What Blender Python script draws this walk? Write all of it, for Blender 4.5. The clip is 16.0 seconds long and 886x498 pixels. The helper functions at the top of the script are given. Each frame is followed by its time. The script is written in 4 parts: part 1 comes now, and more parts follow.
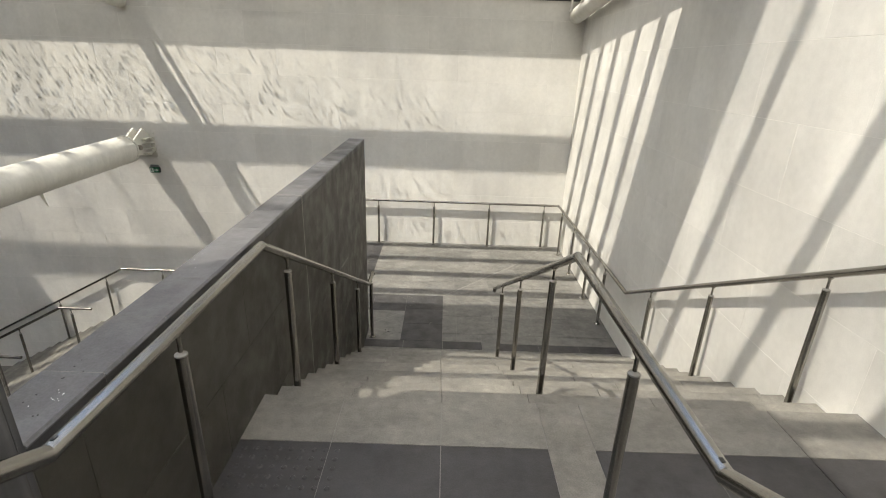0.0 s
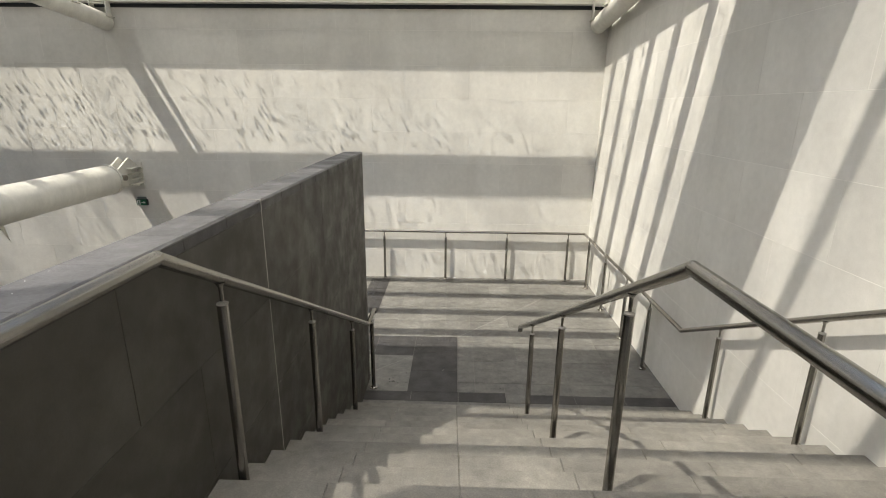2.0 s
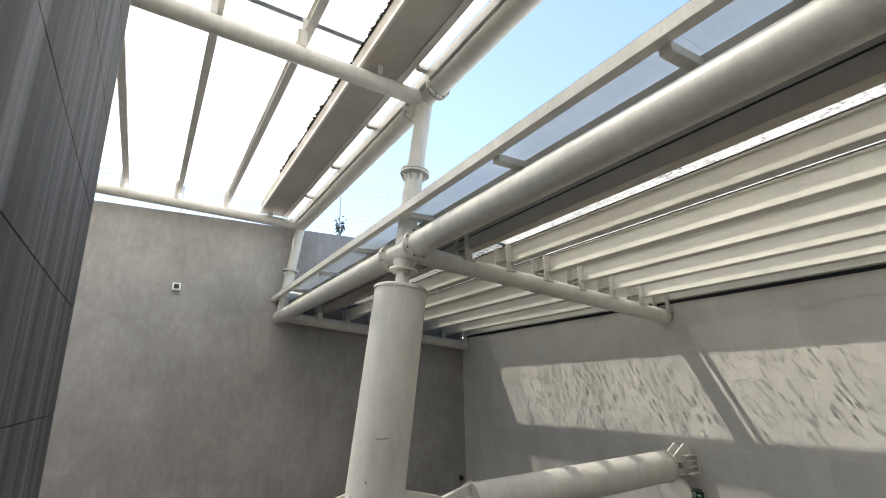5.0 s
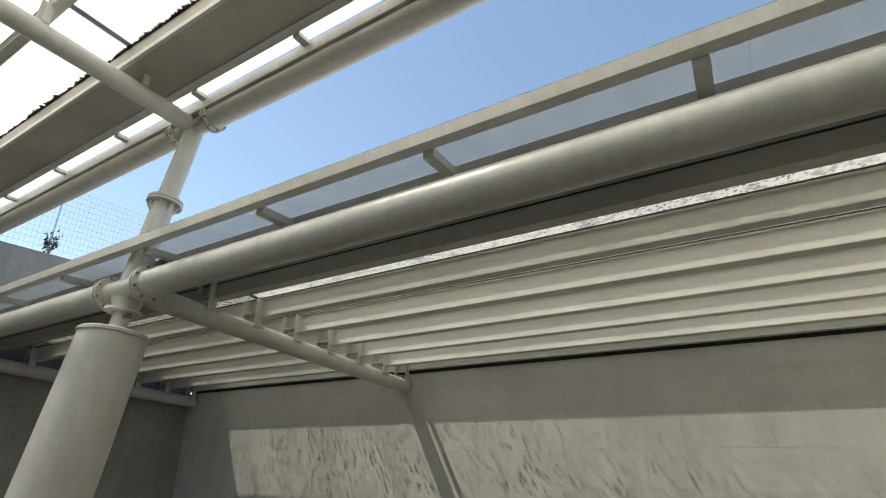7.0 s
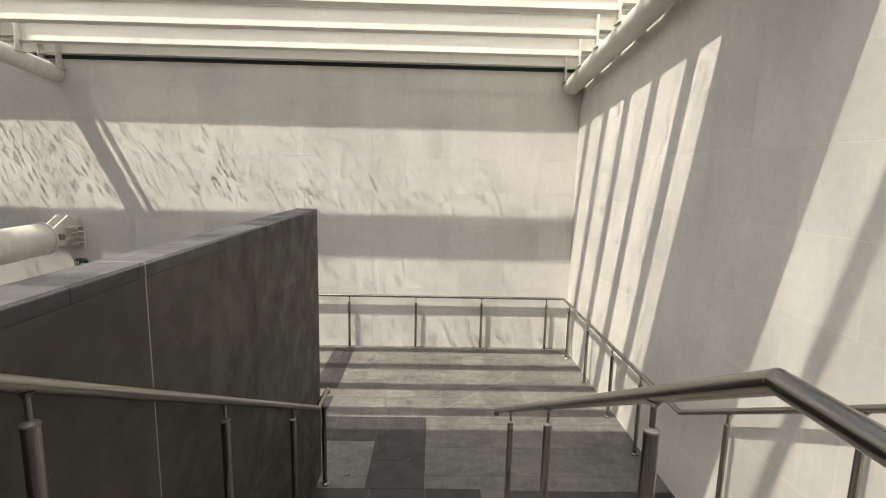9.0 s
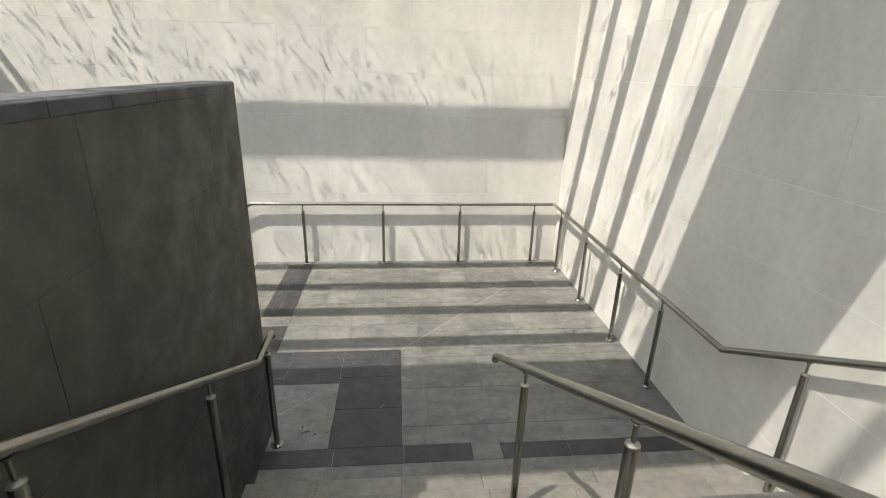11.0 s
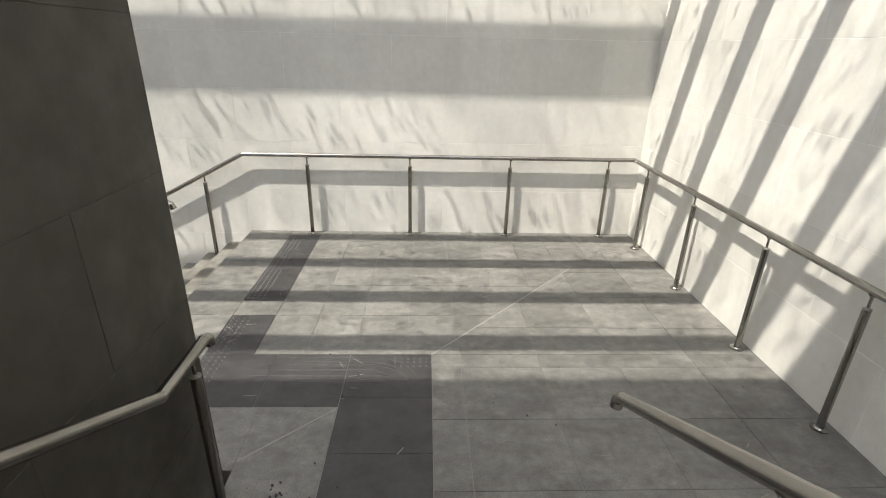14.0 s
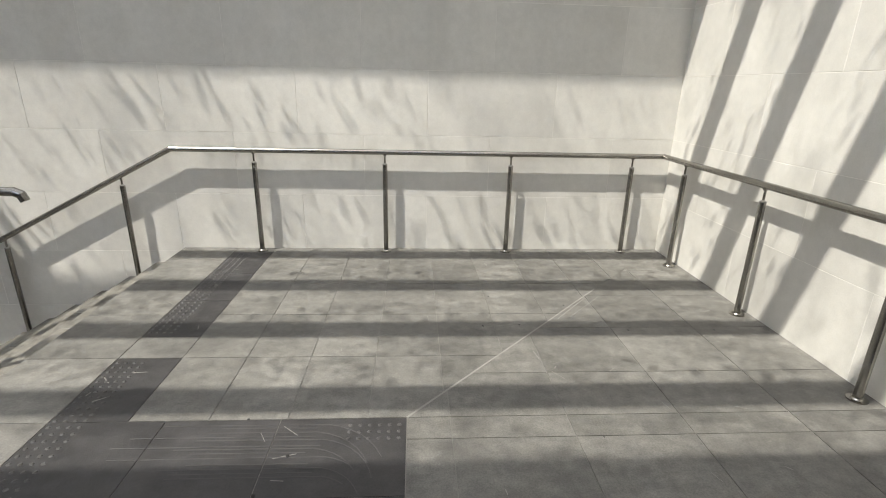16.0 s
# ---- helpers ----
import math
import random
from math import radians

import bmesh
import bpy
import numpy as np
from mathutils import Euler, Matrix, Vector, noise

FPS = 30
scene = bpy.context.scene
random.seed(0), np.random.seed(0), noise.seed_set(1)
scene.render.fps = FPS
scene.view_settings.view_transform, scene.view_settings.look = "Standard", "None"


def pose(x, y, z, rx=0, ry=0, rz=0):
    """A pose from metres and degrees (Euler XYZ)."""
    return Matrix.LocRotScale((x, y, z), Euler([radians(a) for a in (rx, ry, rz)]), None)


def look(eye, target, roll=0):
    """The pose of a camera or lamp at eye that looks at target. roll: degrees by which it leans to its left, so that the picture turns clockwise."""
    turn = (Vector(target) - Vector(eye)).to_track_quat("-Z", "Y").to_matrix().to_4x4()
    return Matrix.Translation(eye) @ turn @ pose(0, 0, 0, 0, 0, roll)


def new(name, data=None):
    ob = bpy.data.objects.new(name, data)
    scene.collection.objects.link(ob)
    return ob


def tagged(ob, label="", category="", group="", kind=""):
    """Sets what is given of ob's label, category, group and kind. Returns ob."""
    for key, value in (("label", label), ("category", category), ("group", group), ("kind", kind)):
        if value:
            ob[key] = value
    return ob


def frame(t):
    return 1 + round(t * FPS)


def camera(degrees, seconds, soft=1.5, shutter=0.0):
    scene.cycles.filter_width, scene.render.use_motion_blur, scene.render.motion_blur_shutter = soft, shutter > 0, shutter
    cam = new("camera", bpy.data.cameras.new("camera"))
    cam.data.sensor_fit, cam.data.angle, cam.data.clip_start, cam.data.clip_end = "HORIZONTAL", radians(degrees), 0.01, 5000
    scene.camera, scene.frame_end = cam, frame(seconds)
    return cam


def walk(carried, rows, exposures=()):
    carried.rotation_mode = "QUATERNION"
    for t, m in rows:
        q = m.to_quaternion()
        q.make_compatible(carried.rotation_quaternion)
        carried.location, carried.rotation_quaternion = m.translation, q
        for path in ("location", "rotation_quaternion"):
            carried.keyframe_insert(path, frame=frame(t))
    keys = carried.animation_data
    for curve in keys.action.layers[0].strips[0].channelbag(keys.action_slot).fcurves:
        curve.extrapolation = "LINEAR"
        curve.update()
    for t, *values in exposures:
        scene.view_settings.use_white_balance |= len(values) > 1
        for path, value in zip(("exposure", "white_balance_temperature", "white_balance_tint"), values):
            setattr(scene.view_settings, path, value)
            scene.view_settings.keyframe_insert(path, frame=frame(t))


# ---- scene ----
cam = camera(84.5, 16.0, 1.0)
PATH = [
    (0, (-0.24, -0.084, 3.694), (-0.235, 1.785, 2.982), 2.0),
    (0.5, (-0.256, 0.186, 3.559), (-0.249, 2.07, 2.888), 1.1),
    (1, (-0.278, 0.437, 3.414), (-0.269, 2.338, 2.791), 1.9),
    (1.5, (-0.261, 0.665, 3.313), (-0.249, 2.572, 2.708), 1.8),
    (2, (-0.251, 0.868, 3.235), (-0.3, 2.788, 2.676), 0.6),
    (2.2, (-0.301, 0.945, 3.195), (-0.597, 2.859, 2.695), 0.1),
    (2.5, (-0.406, 1.065, 3.161), (-1.306, 2.803, 2.749), -0.1),
    (2.7, (-0.462, 1.093, 3.180), (-1.727, 2.585, 2.782), -0.5),
    (3, (-0.532, 1.139, 3.199), (-2.146, 2.258, 2.820), 0.1),
    (3.5, (-0.576, 1.161, 3.22), (-2.395, 1.925, 2.891), 0.7),
    (4, (-0.576, 1.196, 3.241), (-2.459, 1.843, 3.052), 0.2),
    (4.5, (-0.55, 1.206, 3.344), (-2.401, 1.923, 3.591), -0.7),
    (4.7, (-0.49, 1.191, 3.355), (-2.26, 2.033, 3.753), -0.6),
    (6.8, (-0.353, 1.255, 3.428), (-1.424, 2.751, 4.211), -1.3),
    (7, (-0.339, 1.26, 3.453), (-1.275, 2.863, 4.197), -0.6),
    (7.5, (-0.364, 1.13, 3.415), (-0.908, 2.976, 3.957), -0.9),
    (8, (-0.29, 1.205, 3.355), (-0.621, 3.153, 3.665), -1.3),
    (8.5, (-0.249, 1.316, 3.218), (-0.342, 3.312, 3.145), -1.4),
    (9, (-0.155, 1.477, 3.13), (-0.112, 3.452, 2.821), 1.3),
    (9.5, (-0.167, 1.749, 3.086), (-0.046, 3.704, 2.683), 2.9),
    (10, (-0.223, 2.092, 3.082), (-0.101, 3.996, 2.483), 0.3),
    (10.2, (-0.201, 2.254, 3.047), (-0.056, 4.143, 2.407), 0.7),
    (12.3, (-0.323, 3.384, 2.626), (-0.118, 5.221, 1.863), 2.0),
    (12.5, (-0.33, 3.493, 2.585), (-0.127, 5.311, 1.775), 2.0),
    (13, (-0.302, 3.746, 2.439), (-0.195, 5.574, 1.635), 2.0),
    (13.5, (-0.3, 4.034, 2.286), (-0.202, 5.875, 1.51), 2.6),
    (14, (-0.247, 4.301, 2.129), (-0.173, 6.147, 1.363), 1.4),
    (14.5, (-0.229, 4.575, 1.983), (-0.057, 6.447, 1.301), 0.6),
    (15, (-0.185, 4.852, 1.828), (-0.051, 6.738, 1.176), 0.2),
    (15.5, (-0.186, 5.108, 1.686), (0.007, 7.006, 1.084), 1.6),
    (16, (-0.16, 5.372, 1.53), (-0.041, 7.266, 0.899), 1.4),
]
LIGHT = [(0, 2.5, 6850, 11), (2.0, 2.36, 6850, 11), (2.6, 2.3, 6850, 11), (3.5, 2.45, 6850, 11), (4.2, 2.5, 6750, 11), (4.7, 2.1, 6750, 11), (6.8, 1.15, 6900, 7), (7.0, 1.15, 6950, 7), (7.5, 1.48, 7050, 11), (8.0, 1.88, 7050, 13),
         (8.5, 2.1, 7050, 13), (9.0, 2.3, 7000, 13), (10.0, 2.4, 6800, 12), (12.5, 2.6, 6600, 11), (14.5, 2.55, 6600, 11), (16, 2.35, 6550, 11)]
walk(cam, [(t, look(eye, target, roll)) for t, eye, target, roll in PATH], LIGHT)

# ---- world, sun ----
SUN = Vector((1.71, 1.0, -3.58)).normalized()
world = bpy.data.worlds.new("sky")
scene.world = world
world.use_nodes = True
wn = world.node_tree
sky = wn.nodes.new("ShaderNodeTexSky")
sky.sky_type, sky.sun_disc = "NISHITA", False
sky.sun_elevation = math.asin(-SUN.z)
sky.sun_rotation = math.atan2(-SUN.x, -SUN.y)
sky.air_density, sky.dust_density, sky.ozone_density = 1.15, 0.3, 0.2
wn.links.new(sky.outputs[0], wn.nodes["Background"].inputs[0])
wn.nodes["Background"].inputs[1].default_value = 0.10
sun = new("sun", bpy.data.lights.new("sun", "SUN"))
sun.data.energy, sun.data.angle, sun.data.color = 5.0, radians(0.6), (1.0, 0.93, 0.83)
sun.matrix_world = look((0, 0, 30), Vector((0, 0, 30)) + SUN)


# ---- materials ----
def mat(name, base, rough=0.7, metal=0.0):
    m = bpy.data.materials.new(name)
    m.use_nodes = True
    b = m.node_tree.nodes["Principled BSDF"]
    b.inputs["Base Color"].default_value = (*base, 1)
    b.inputs["Roughness"].default_value = rough
    b.inputs["Metallic"].default_value = metal
    return m, m.node_tree, b


def node(nt, kind, **inputs):
    n = nt.nodes.new(kind)
    for k, v in inputs.items():
        n.inputs[k.replace("_", " ")].default_value = v
    return n


def coords(nt, scale=(1, 1, 1)):
    """World-sized coordinates: the geometry's place."""
    g = nt.nodes.new("ShaderNodeNewGeometry")
    mp = nt.nodes.new("ShaderNodeMapping")
    mp.inputs["Scale"].default_value = scale
    nt.links.new(g.outputs["Position"], mp.inputs["Vector"])
    return mp.outputs["Vector"]


def tone(nt, vec, scale, lo, hi, detail=6.0, rough=0.6, a=0.35, b=0.65):
    """Noise spread over lo to hi."""
    n = node(nt, "ShaderNodeTexNoise", Scale=scale, Detail=detail, Roughness=rough)
    nt.links.new(vec, n.inputs["Vector"])
    r = node(nt, "ShaderNodeMapRange", From_Min=a, From_Max=b, To_Min=lo, To_Max=hi)
    nt.links.new(n.outputs["Fac"], r.inputs["Value"])
    return r.outputs["Result"]


def times(nt, a, b):
    n = nt.nodes.new("ShaderNodeMath")
    n.operation = "MULTIPLY"
    for s, v in ((0, a), (1, b)):
        if isinstance(v, (int, float)):
            n.inputs[s].default_value = v
        else:
            nt.links.new(v, n.inputs[s])
    return n.outputs[0]


def shade(nt, colour, value):
    """The colour scaled by a value."""
    n = nt.nodes.new("ShaderNodeVectorMath")
    n.operation = "SCALE"
    if isinstance(colour, tuple):
        n.inputs[0].default_value = colour
    else:
        nt.links.new(colour, n.inputs[0])
    nt.links.new(value, n.inputs["Scale"])
    return n.outputs[0]


def bump(nt, bsdf, height, strength, dist):
    n = node(nt, "ShaderNodeBump", Strength=strength, Distance=dist)
    nt.links.new(height, n.inputs["Height"])
    nt.links.new(n.outputs[0], bsdf.inputs["Normal"])


def own_tone(nt, lo, hi):
    o = nt.nodes.new("ShaderNodeObjectInfo")
    r = node(nt, "ShaderNodeMapRange", To_Min=lo, To_Max=hi)
    nt.links.new(o.outputs["Random"], r.inputs["Value"])
    return r.outputs["Result"]


def stone(name, base, rough, big, fine, each, streak=0.0, grain=0.0008, cloud=0.0):
    m, nt, b = mat(name, base, rough)
    v = coords(nt)
    val = times(nt, tone(nt, v, 0.9, 1 - big, 1 + big, 4), tone(nt, v, 14, 1 - fine, 1 + fine, 8, 0.7))
    val = times(nt, val, tone(nt, v, 120, 1 - fine * 0.8, 1 + fine * 0.8, 3))
    val = times(nt, val, own_tone(nt, 1 - each, 1 + each))
    if cloud:
        val = times(nt, val, tone(nt, coords(nt, (1, 2.2, 1)), 3.2, 1 - cloud, 1 + cloud, 5, 0.6))
        val = times(nt, val, tone(nt, coords(nt, (0.8, 1, 1)), 9.0, 1.0, 1 + cloud * 1.6, 4, 0.6, 0.55, 0.72))
    if streak:
        val = times(nt, val, tone(nt, coords(nt, (1.9, 1.9, 0.3)), 1.3, 1 - streak, 1 + streak * 0.6, 4))
    nt.links.new(shade(nt, base, val), b.inputs["Base Color"])
    nt.links.new(tone(nt, v, 5, rough - 0.12, min(1, rough + 0.15)), b.inputs["Roughness"])
    bump(nt, b, tone(nt, v, 60, 0, 1, 8, 0.7), 0.35, grain)
    return m


WALL = stone("pale_stone", (0.60, 0.585, 0.55), 0.62, 0.06, 0.04, 0.035, 0.05)
CONCRETE = stone("concrete", (0.31, 0.297, 0.284), 0.8, 0.12, 0.03, 0.0, 0.03, 0.0008, 0.07)
FLOOR = stone("grey_paving", (0.122, 0.118, 0.109), 0.55, 0.16, 0.20, 0.12, 0.0, 0.0012, 0.16)
STEP = stone("brown_grey_step_stone", (0.150, 0.142, 0.126), 0.55, 0.14, 0.16, 0.09, 0.0, 0.0012, 0.12)
DARKFLOOR = stone("dark_paving", (0.030, 0.0285, 0.0295), 0.5, 0.12, 0.16, 0.07, 0.0, 0.0012, 0.12)
WJOINT = mat("pale_joint", (0.72, 0.70, 0.66), 0.9)[0]
PARAPET = stone("parapet_stone", (0.037, 0.0335, 0.0265), 0.55, 0.12, 0.06, 0.07, 0.05, 0.0008, 0.018)
COPING = stone("coping_stone", (0.090, 0.0885, 0.093), 0.52, 0.14, 0.18, 0.07)
# coping's side faces: their shade is put into a darker colour
EDGE_SHADE = stone("shaded_coping_edge", (0.030, 0.029, 0.031), 0.5, 0.15, 0.14, 0.08)
JOINT = mat("joint_mortar", (0.19, 0.183, 0.17), 0.9)[0]
PALE_FILL = mat("pale_filler", (0.30, 0.29, 0.27), 0.9)[0]
CORE = mat("dark_joint", (0.075, 0.072, 0.067), 0.9)[0]
SCRATCH = mat("pale_scratch", (0.23, 0.222, 0.21), 0.8)[0]
FAINT = mat("faint_scuff", (0.066, 0.064, 0.064), 0.8)[0]


def cladding():
    m, nt, b = mat("dark_cladding", (0.09, 0.09, 0.094), 0.7)
    v = coords(nt)
    stripes = times(nt, tone(nt, coords(nt, (6.5, 6.5, 0.06)), 1.7, 0.60, 1.9, 2.5, 0.5, 0.40, 0.66), tone(nt, coords(nt, (26, 26, 0.16)), 1.0, 0.80, 1.26, 2))
    val = times(nt, times(nt, stripes, tone(nt, v, 30, 0.92, 1.08, 6)), own_tone(nt, 0.92, 1.08))
    nt.links.new(shade(nt, (0.09, 0.09, 0.094), val), b.inputs["Base Color"])
    bump(nt, b, tone(nt, v, 60, 0, 1, 6), 0.3, 0.001)
    return m


def paint():
    m, nt, b = mat("off_white_paint", (0.60, 0.588, 0.54), 0.38)
    v = coords(nt)
    val = times(nt, tone(nt, v, 1.3, 0.93, 1.04, 4), tone(nt, v, 25, 0.97, 1.03, 6))
    val = times(nt, val, tone(nt, coords(nt, (3, 3, 0.5)), 3, 0.93, 1.05, 6))
    nt.links.new(shade(nt, (0.60, 0.588, 0.54), val), b.inputs["Base Color"])
    nt.links.new(tone(nt, v, 9, 0.3, 0.52), b.inputs["Roughness"])
    bump(nt, b, tone(nt, v, 180, 0, 1, 3), 0.12, 0.0005)
    return m


def steel():
    m, nt, b = mat("brushed_steel", (0.33, 0.317, 0.295), 0.25, 1.0)
    v = coords(nt)
    nt.links.new(shade(nt, (0.33, 0.317, 0.295), tone(nt, v, 3, 0.92, 1.05, 3)), b.inputs["Base Color"])
    return m


def roof_glass(name, clear, tint, scale, dirt, coarse=0.0, east=0.45):
    """Laminated glass: part clear, part milky, with specks of dark dirt."""
    m = bpy.data.materials.new(name)
    m.use_nodes = True
    nt = m.node_tree
    nt.nodes.clear()
    out = nt.nodes.new("ShaderNodeOutputMaterial")
    through_it = node(nt, "ShaderNodeBsdfTransparent", Color=(0.93, 0.95, 0.95, 1))
    milky = node(nt, "ShaderNodeBsdfTranslucent", Color=(*tint, 1))
    grime = node(nt, "ShaderNodeBsdfDiffuse", Color=(0.09, 0.085, 0.075, 1))
    gloss = node(nt, "ShaderNodeBsdfGlossy", Roughness=0.08)
    v = coords(nt)
    haze = tone(nt, v, 1.5, clear - 0.05, clear + 0.05, 4)
    mix = nt.nodes.new("ShaderNodeMixShader")
    nt.links.new(haze, mix.inputs[0])
    nt.links.new(milky.outputs[0], mix.inputs[1])
    nt.links.new(through_it.outputs[0], mix.inputs[2])
    warp = node(nt, "ShaderNodeTexNoise", Scale=scale * 1.6, Detail=2.0)
    nt.links.new(v, warp.inputs["Vector"])
    pushed = nt.nodes.new("ShaderNodeVectorMath")
    pushed.operation = "MULTIPLY_ADD"
    pushed.inputs[1].default_value = (0.05, 0.05, 0.05)
    nt.links.new(warp.outputs["Color"], pushed.inputs[0])
    nt.links.new(v, pushed.inputs[2])
    cells = node(nt, "ShaderNodeTexVoronoi", Scale=scale)
    nt.links.new(pushed.outputs[0], cells.inputs["Vector"])
    spot = node(nt, "ShaderNodeMapRange", From_Min=0.32, From_Max=0.41, To_Min=1.0, To_Max=0.0)
    nt.links.new(cells.outputs["Distance"], spot.inputs["Value"])
    specks = times(nt, spot.outputs["Result"], tone(nt, v, 3.0, 0.6, 1.0, 3, 0.5, 0.42, 0.55))
    blotch = tone(nt, v, 10.0, 0, coarse, 2, 0.5, 0.52, 0.64)
    both = nt.nodes.new("ShaderNodeMath")
    both.operation = "MAXIMUM"
    nt.links.new(specks, both.inputs[0])
    nt.links.new(blotch, both.inputs[1])
    specks = both.outputs[0]
    film = tone(nt, v, 0.8, 0.55 * dirt, dirt, 4, 0.5, 0.40, 0.58)
    place = nt.nodes.new("ShaderNodeSeparateXYZ")
    nt.links.new(v, place.inputs[0])
    thin = node(nt, "ShaderNodeMapRange", From_Min=-6.0, From_Max=0.5, To_Min=0.9, To_Max=east)
    nt.links.new(place.outputs["X"], thin.inputs["Value"])
    shift = node(nt, "ShaderNodeMath")
    shift.operation = "SUBTRACT"
    shift.inputs[1].default_value = 5.27
    nt.links.new(place.outputs["Y"], shift.inputs[0])
    row = node(nt, "ShaderNodeMath")
    row.operation = "FRACT"
    nt.links.new(times(nt, shift.outputs[0], 1 / 0.775), row.inputs[0])
    settled = node(nt, "ShaderNodeMapRange", From_Min=0.10, From_Max=0.42, To_Min=0.75, To_Max=0.0)
    nt.links.new(row.outputs[0], settled.inputs["Value"])
    amount = nt.nodes.new("ShaderNodeMath")
    amount.operation, amount.use_clamp = "ADD", True
    nt.links.new(thin.outputs["Result"], amount.inputs[0])
    nt.links.new(settled.outputs["Result"], amount.inputs[1])
    soiled = nt.nodes.new("ShaderNodeMixShader")
    nt.links.new(times(nt, times(nt, specks, film), amount.outputs[0]), soiled.inputs[0])
    nt.links.new(mix.outputs[0], soiled.inputs[1])
    nt.links.new(grime.outputs[0], soiled.inputs[2])
    fres = node(nt, "ShaderNodeFresnel", IOR=1.45)
    top = nt.nodes.new("ShaderNodeMixShader")
    nt.links.new(times(nt, fres.outputs[0], 0.7), top.inputs[0])
    nt.links.new(soiled.outputs[0], top.inputs[1])
    nt.links.new(gloss.outputs[0], top.inputs[2])
    nt.links.new(top.outputs[0], out.inputs[0])
    return m


CLAD = cladding()
# off-white paint, lightened for the glow these purlins get from the glass
PURLIN = stone("lit_purlin_paint", (0.64, 0.63, 0.58), 0.45, 0.03, 0.03, 0.02)
PAINT = paint()
STEEL = steel()
SATIN = mat("satin_steel", (0.30, 0.29, 0.275), 0.5, 1.0)[0]
STUD = mat("worn_stud", (0.062, 0.060, 0.060), 0.5)[0]
GLASS = roof_glass("dirty_roof_glass", 0.36, (0.42, 0.42, 0.41), 12.5, 1.0, 0.10)
GLASS_STRIP = roof_glass("mossy_roof_glass", 0.34, (0.36, 0.36, 0.35), 24.0, 1.0, 0.55, 0.95)
GLASS_FINE = roof_glass("speckled_roof_glass", 0.38, (0.40, 0.40, 0.39), 14.5, 1.0, 0.0, 0.25)
# west panes: same specks, but less clear and darker to dim the well
GLASS_WEST = roof_glass("dimmed_west_roof_glass", 0.25, (0.13, 0.13, 0.125), 15.0, 1.0)
GLASS_CURB = roof_glass("pale_edge_glass", 0.38, (0.92, 0.93, 0.90), 10.0, 0.06)
GLASS_EDGE = roof_glass("clear_edge_glass", 0.21, (0.72, 0.72, 0.71), 8.0, 0.1)
GLASS_HIGH = roof_glass("milky_roof_glass", 0.21, (0.72, 0.72, 0.71), 6.0, 0.12)
GLASS_SLOT = roof_glass("milky_slot_glass", 0.08, (0.9, 0.9, 0.9), 8.0, 0.1)
# for the added sheet that dims sun on the top of the wall
MILKY_EDGE = roof_glass("milky_shade_sheet", 0.12, (0.20, 0.20, 0.19), 40.0, 0.3)
GLASS_TOP = roof_glass("clear_pane_face", 0.99, (0.5, 0.5, 0.5), 8.0, 0.0)
LOUVRE = stone("dark_louvre_metal", (0.105, 0.112, 0.118), 0.45, 0.05, 0.03, 0.04)
MULLION = stone("green_grey_mullion", (0.065, 0.08, 0.08), 0.4, 0.05, 0.03, 0.0)
PIN = stone("brown_steel_pin", (0.20, 0.175, 0.145), 0.4, 0.1, 0.08, 0.0)
GREY_METAL = stone("grey_louvre_metal", (0.16, 0.165, 0.17), 0.45, 0.05, 0.03, 0.04)
DARK_METAL = mat("dark_metal", (0.03, 0.035, 0.04), 0.4, 0.3)[0]
DARK_GLASS = mat("dark_glass", (0.012, 0.017, 0.02), 0.06)[0]
GREEN = mat("sign_green", (0.01, 0.11, 0.055), 0.4)[0]
WHITE = mat("sign_white", (0.8, 0.82, 0.8), 0.4)[0]
GALV = mat("galvanised_wire", (0.55, 0.57, 0.58), 0.4, 0.8)[0]
GUTTER = stone("grey_brown_gutter", (0.38, 0.345, 0.29), 0.5, 0.10, 0.04, 0.0)
LEAF = mat("dark_leaf", (0.045, 0.06, 0.03), 0.6)[0]
MOSS = mat("dark_moss", (0.030, 0.028, 0.022), 0.9)[0]
SEAL = mat("black_seal", (0.02, 0.02, 0.02), 0.7)[0]


# ---- building helpers ----
BASE = {}


def link(name, bm, material, parent=None, label="", kind="", category="", smooth=True, base=None):
    o = Vector(base) if base is not None else (BASE[parent.name] if parent else Vector((0, 0, 0)))
    bmesh.ops.translate(bm, verts=bm.verts, vec=-o)
    me = bpy.data.meshes.new(name)
    bm.to_mesh(me)
    bm.free()
    if smooth:
        me.shade_smooth()
        me.set_sharp_from_angle(angle=radians(35))
    me.materials.append(material)
    ob = new(name, me)
    ob.parent = parent
    if parent is None:
        ob.location = o
    BASE[ob.name] = o
    return tagged(ob, label, category, "", kind)


def part(name, bm, material, parent, label=""):
    return link(name, bm, material, parent, label)


def thing(name, label, category, base=(0, 0, 0), group="", kind=""):
    ob = new(name)
    ob.location = base
    ob.empty_display_size = 0.1
    BASE[ob.name] = Vector(base)
    return tagged(ob, label, category, group, kind)


def box(bm, x0, x1, y0, y1, z0, z1, bevel=0.0):
    r = bmesh.ops.create_cube(bm, size=1)
    vs = r["verts"]
    bmesh.ops.scale(bm, verts=vs, vec=(x1 - x0, y1 - y0, z1 - z0))
    bmesh.ops.translate(bm, verts=vs, vec=((x0 + x1) / 2, (y0 + y1) / 2, (z0 + z1) / 2))
    if bevel:
        es = list({e for v in vs for e in v.link_edges})
        bmesh.ops.bevel(bm, geom=es, offset=bevel, segments=1, affect="EDGES")
    return bm


def boxes(*specs, bevel=0.0):
    bm = bmesh.new()
    for s in specs:
        box(bm, *s, bevel=bevel)
    return bm


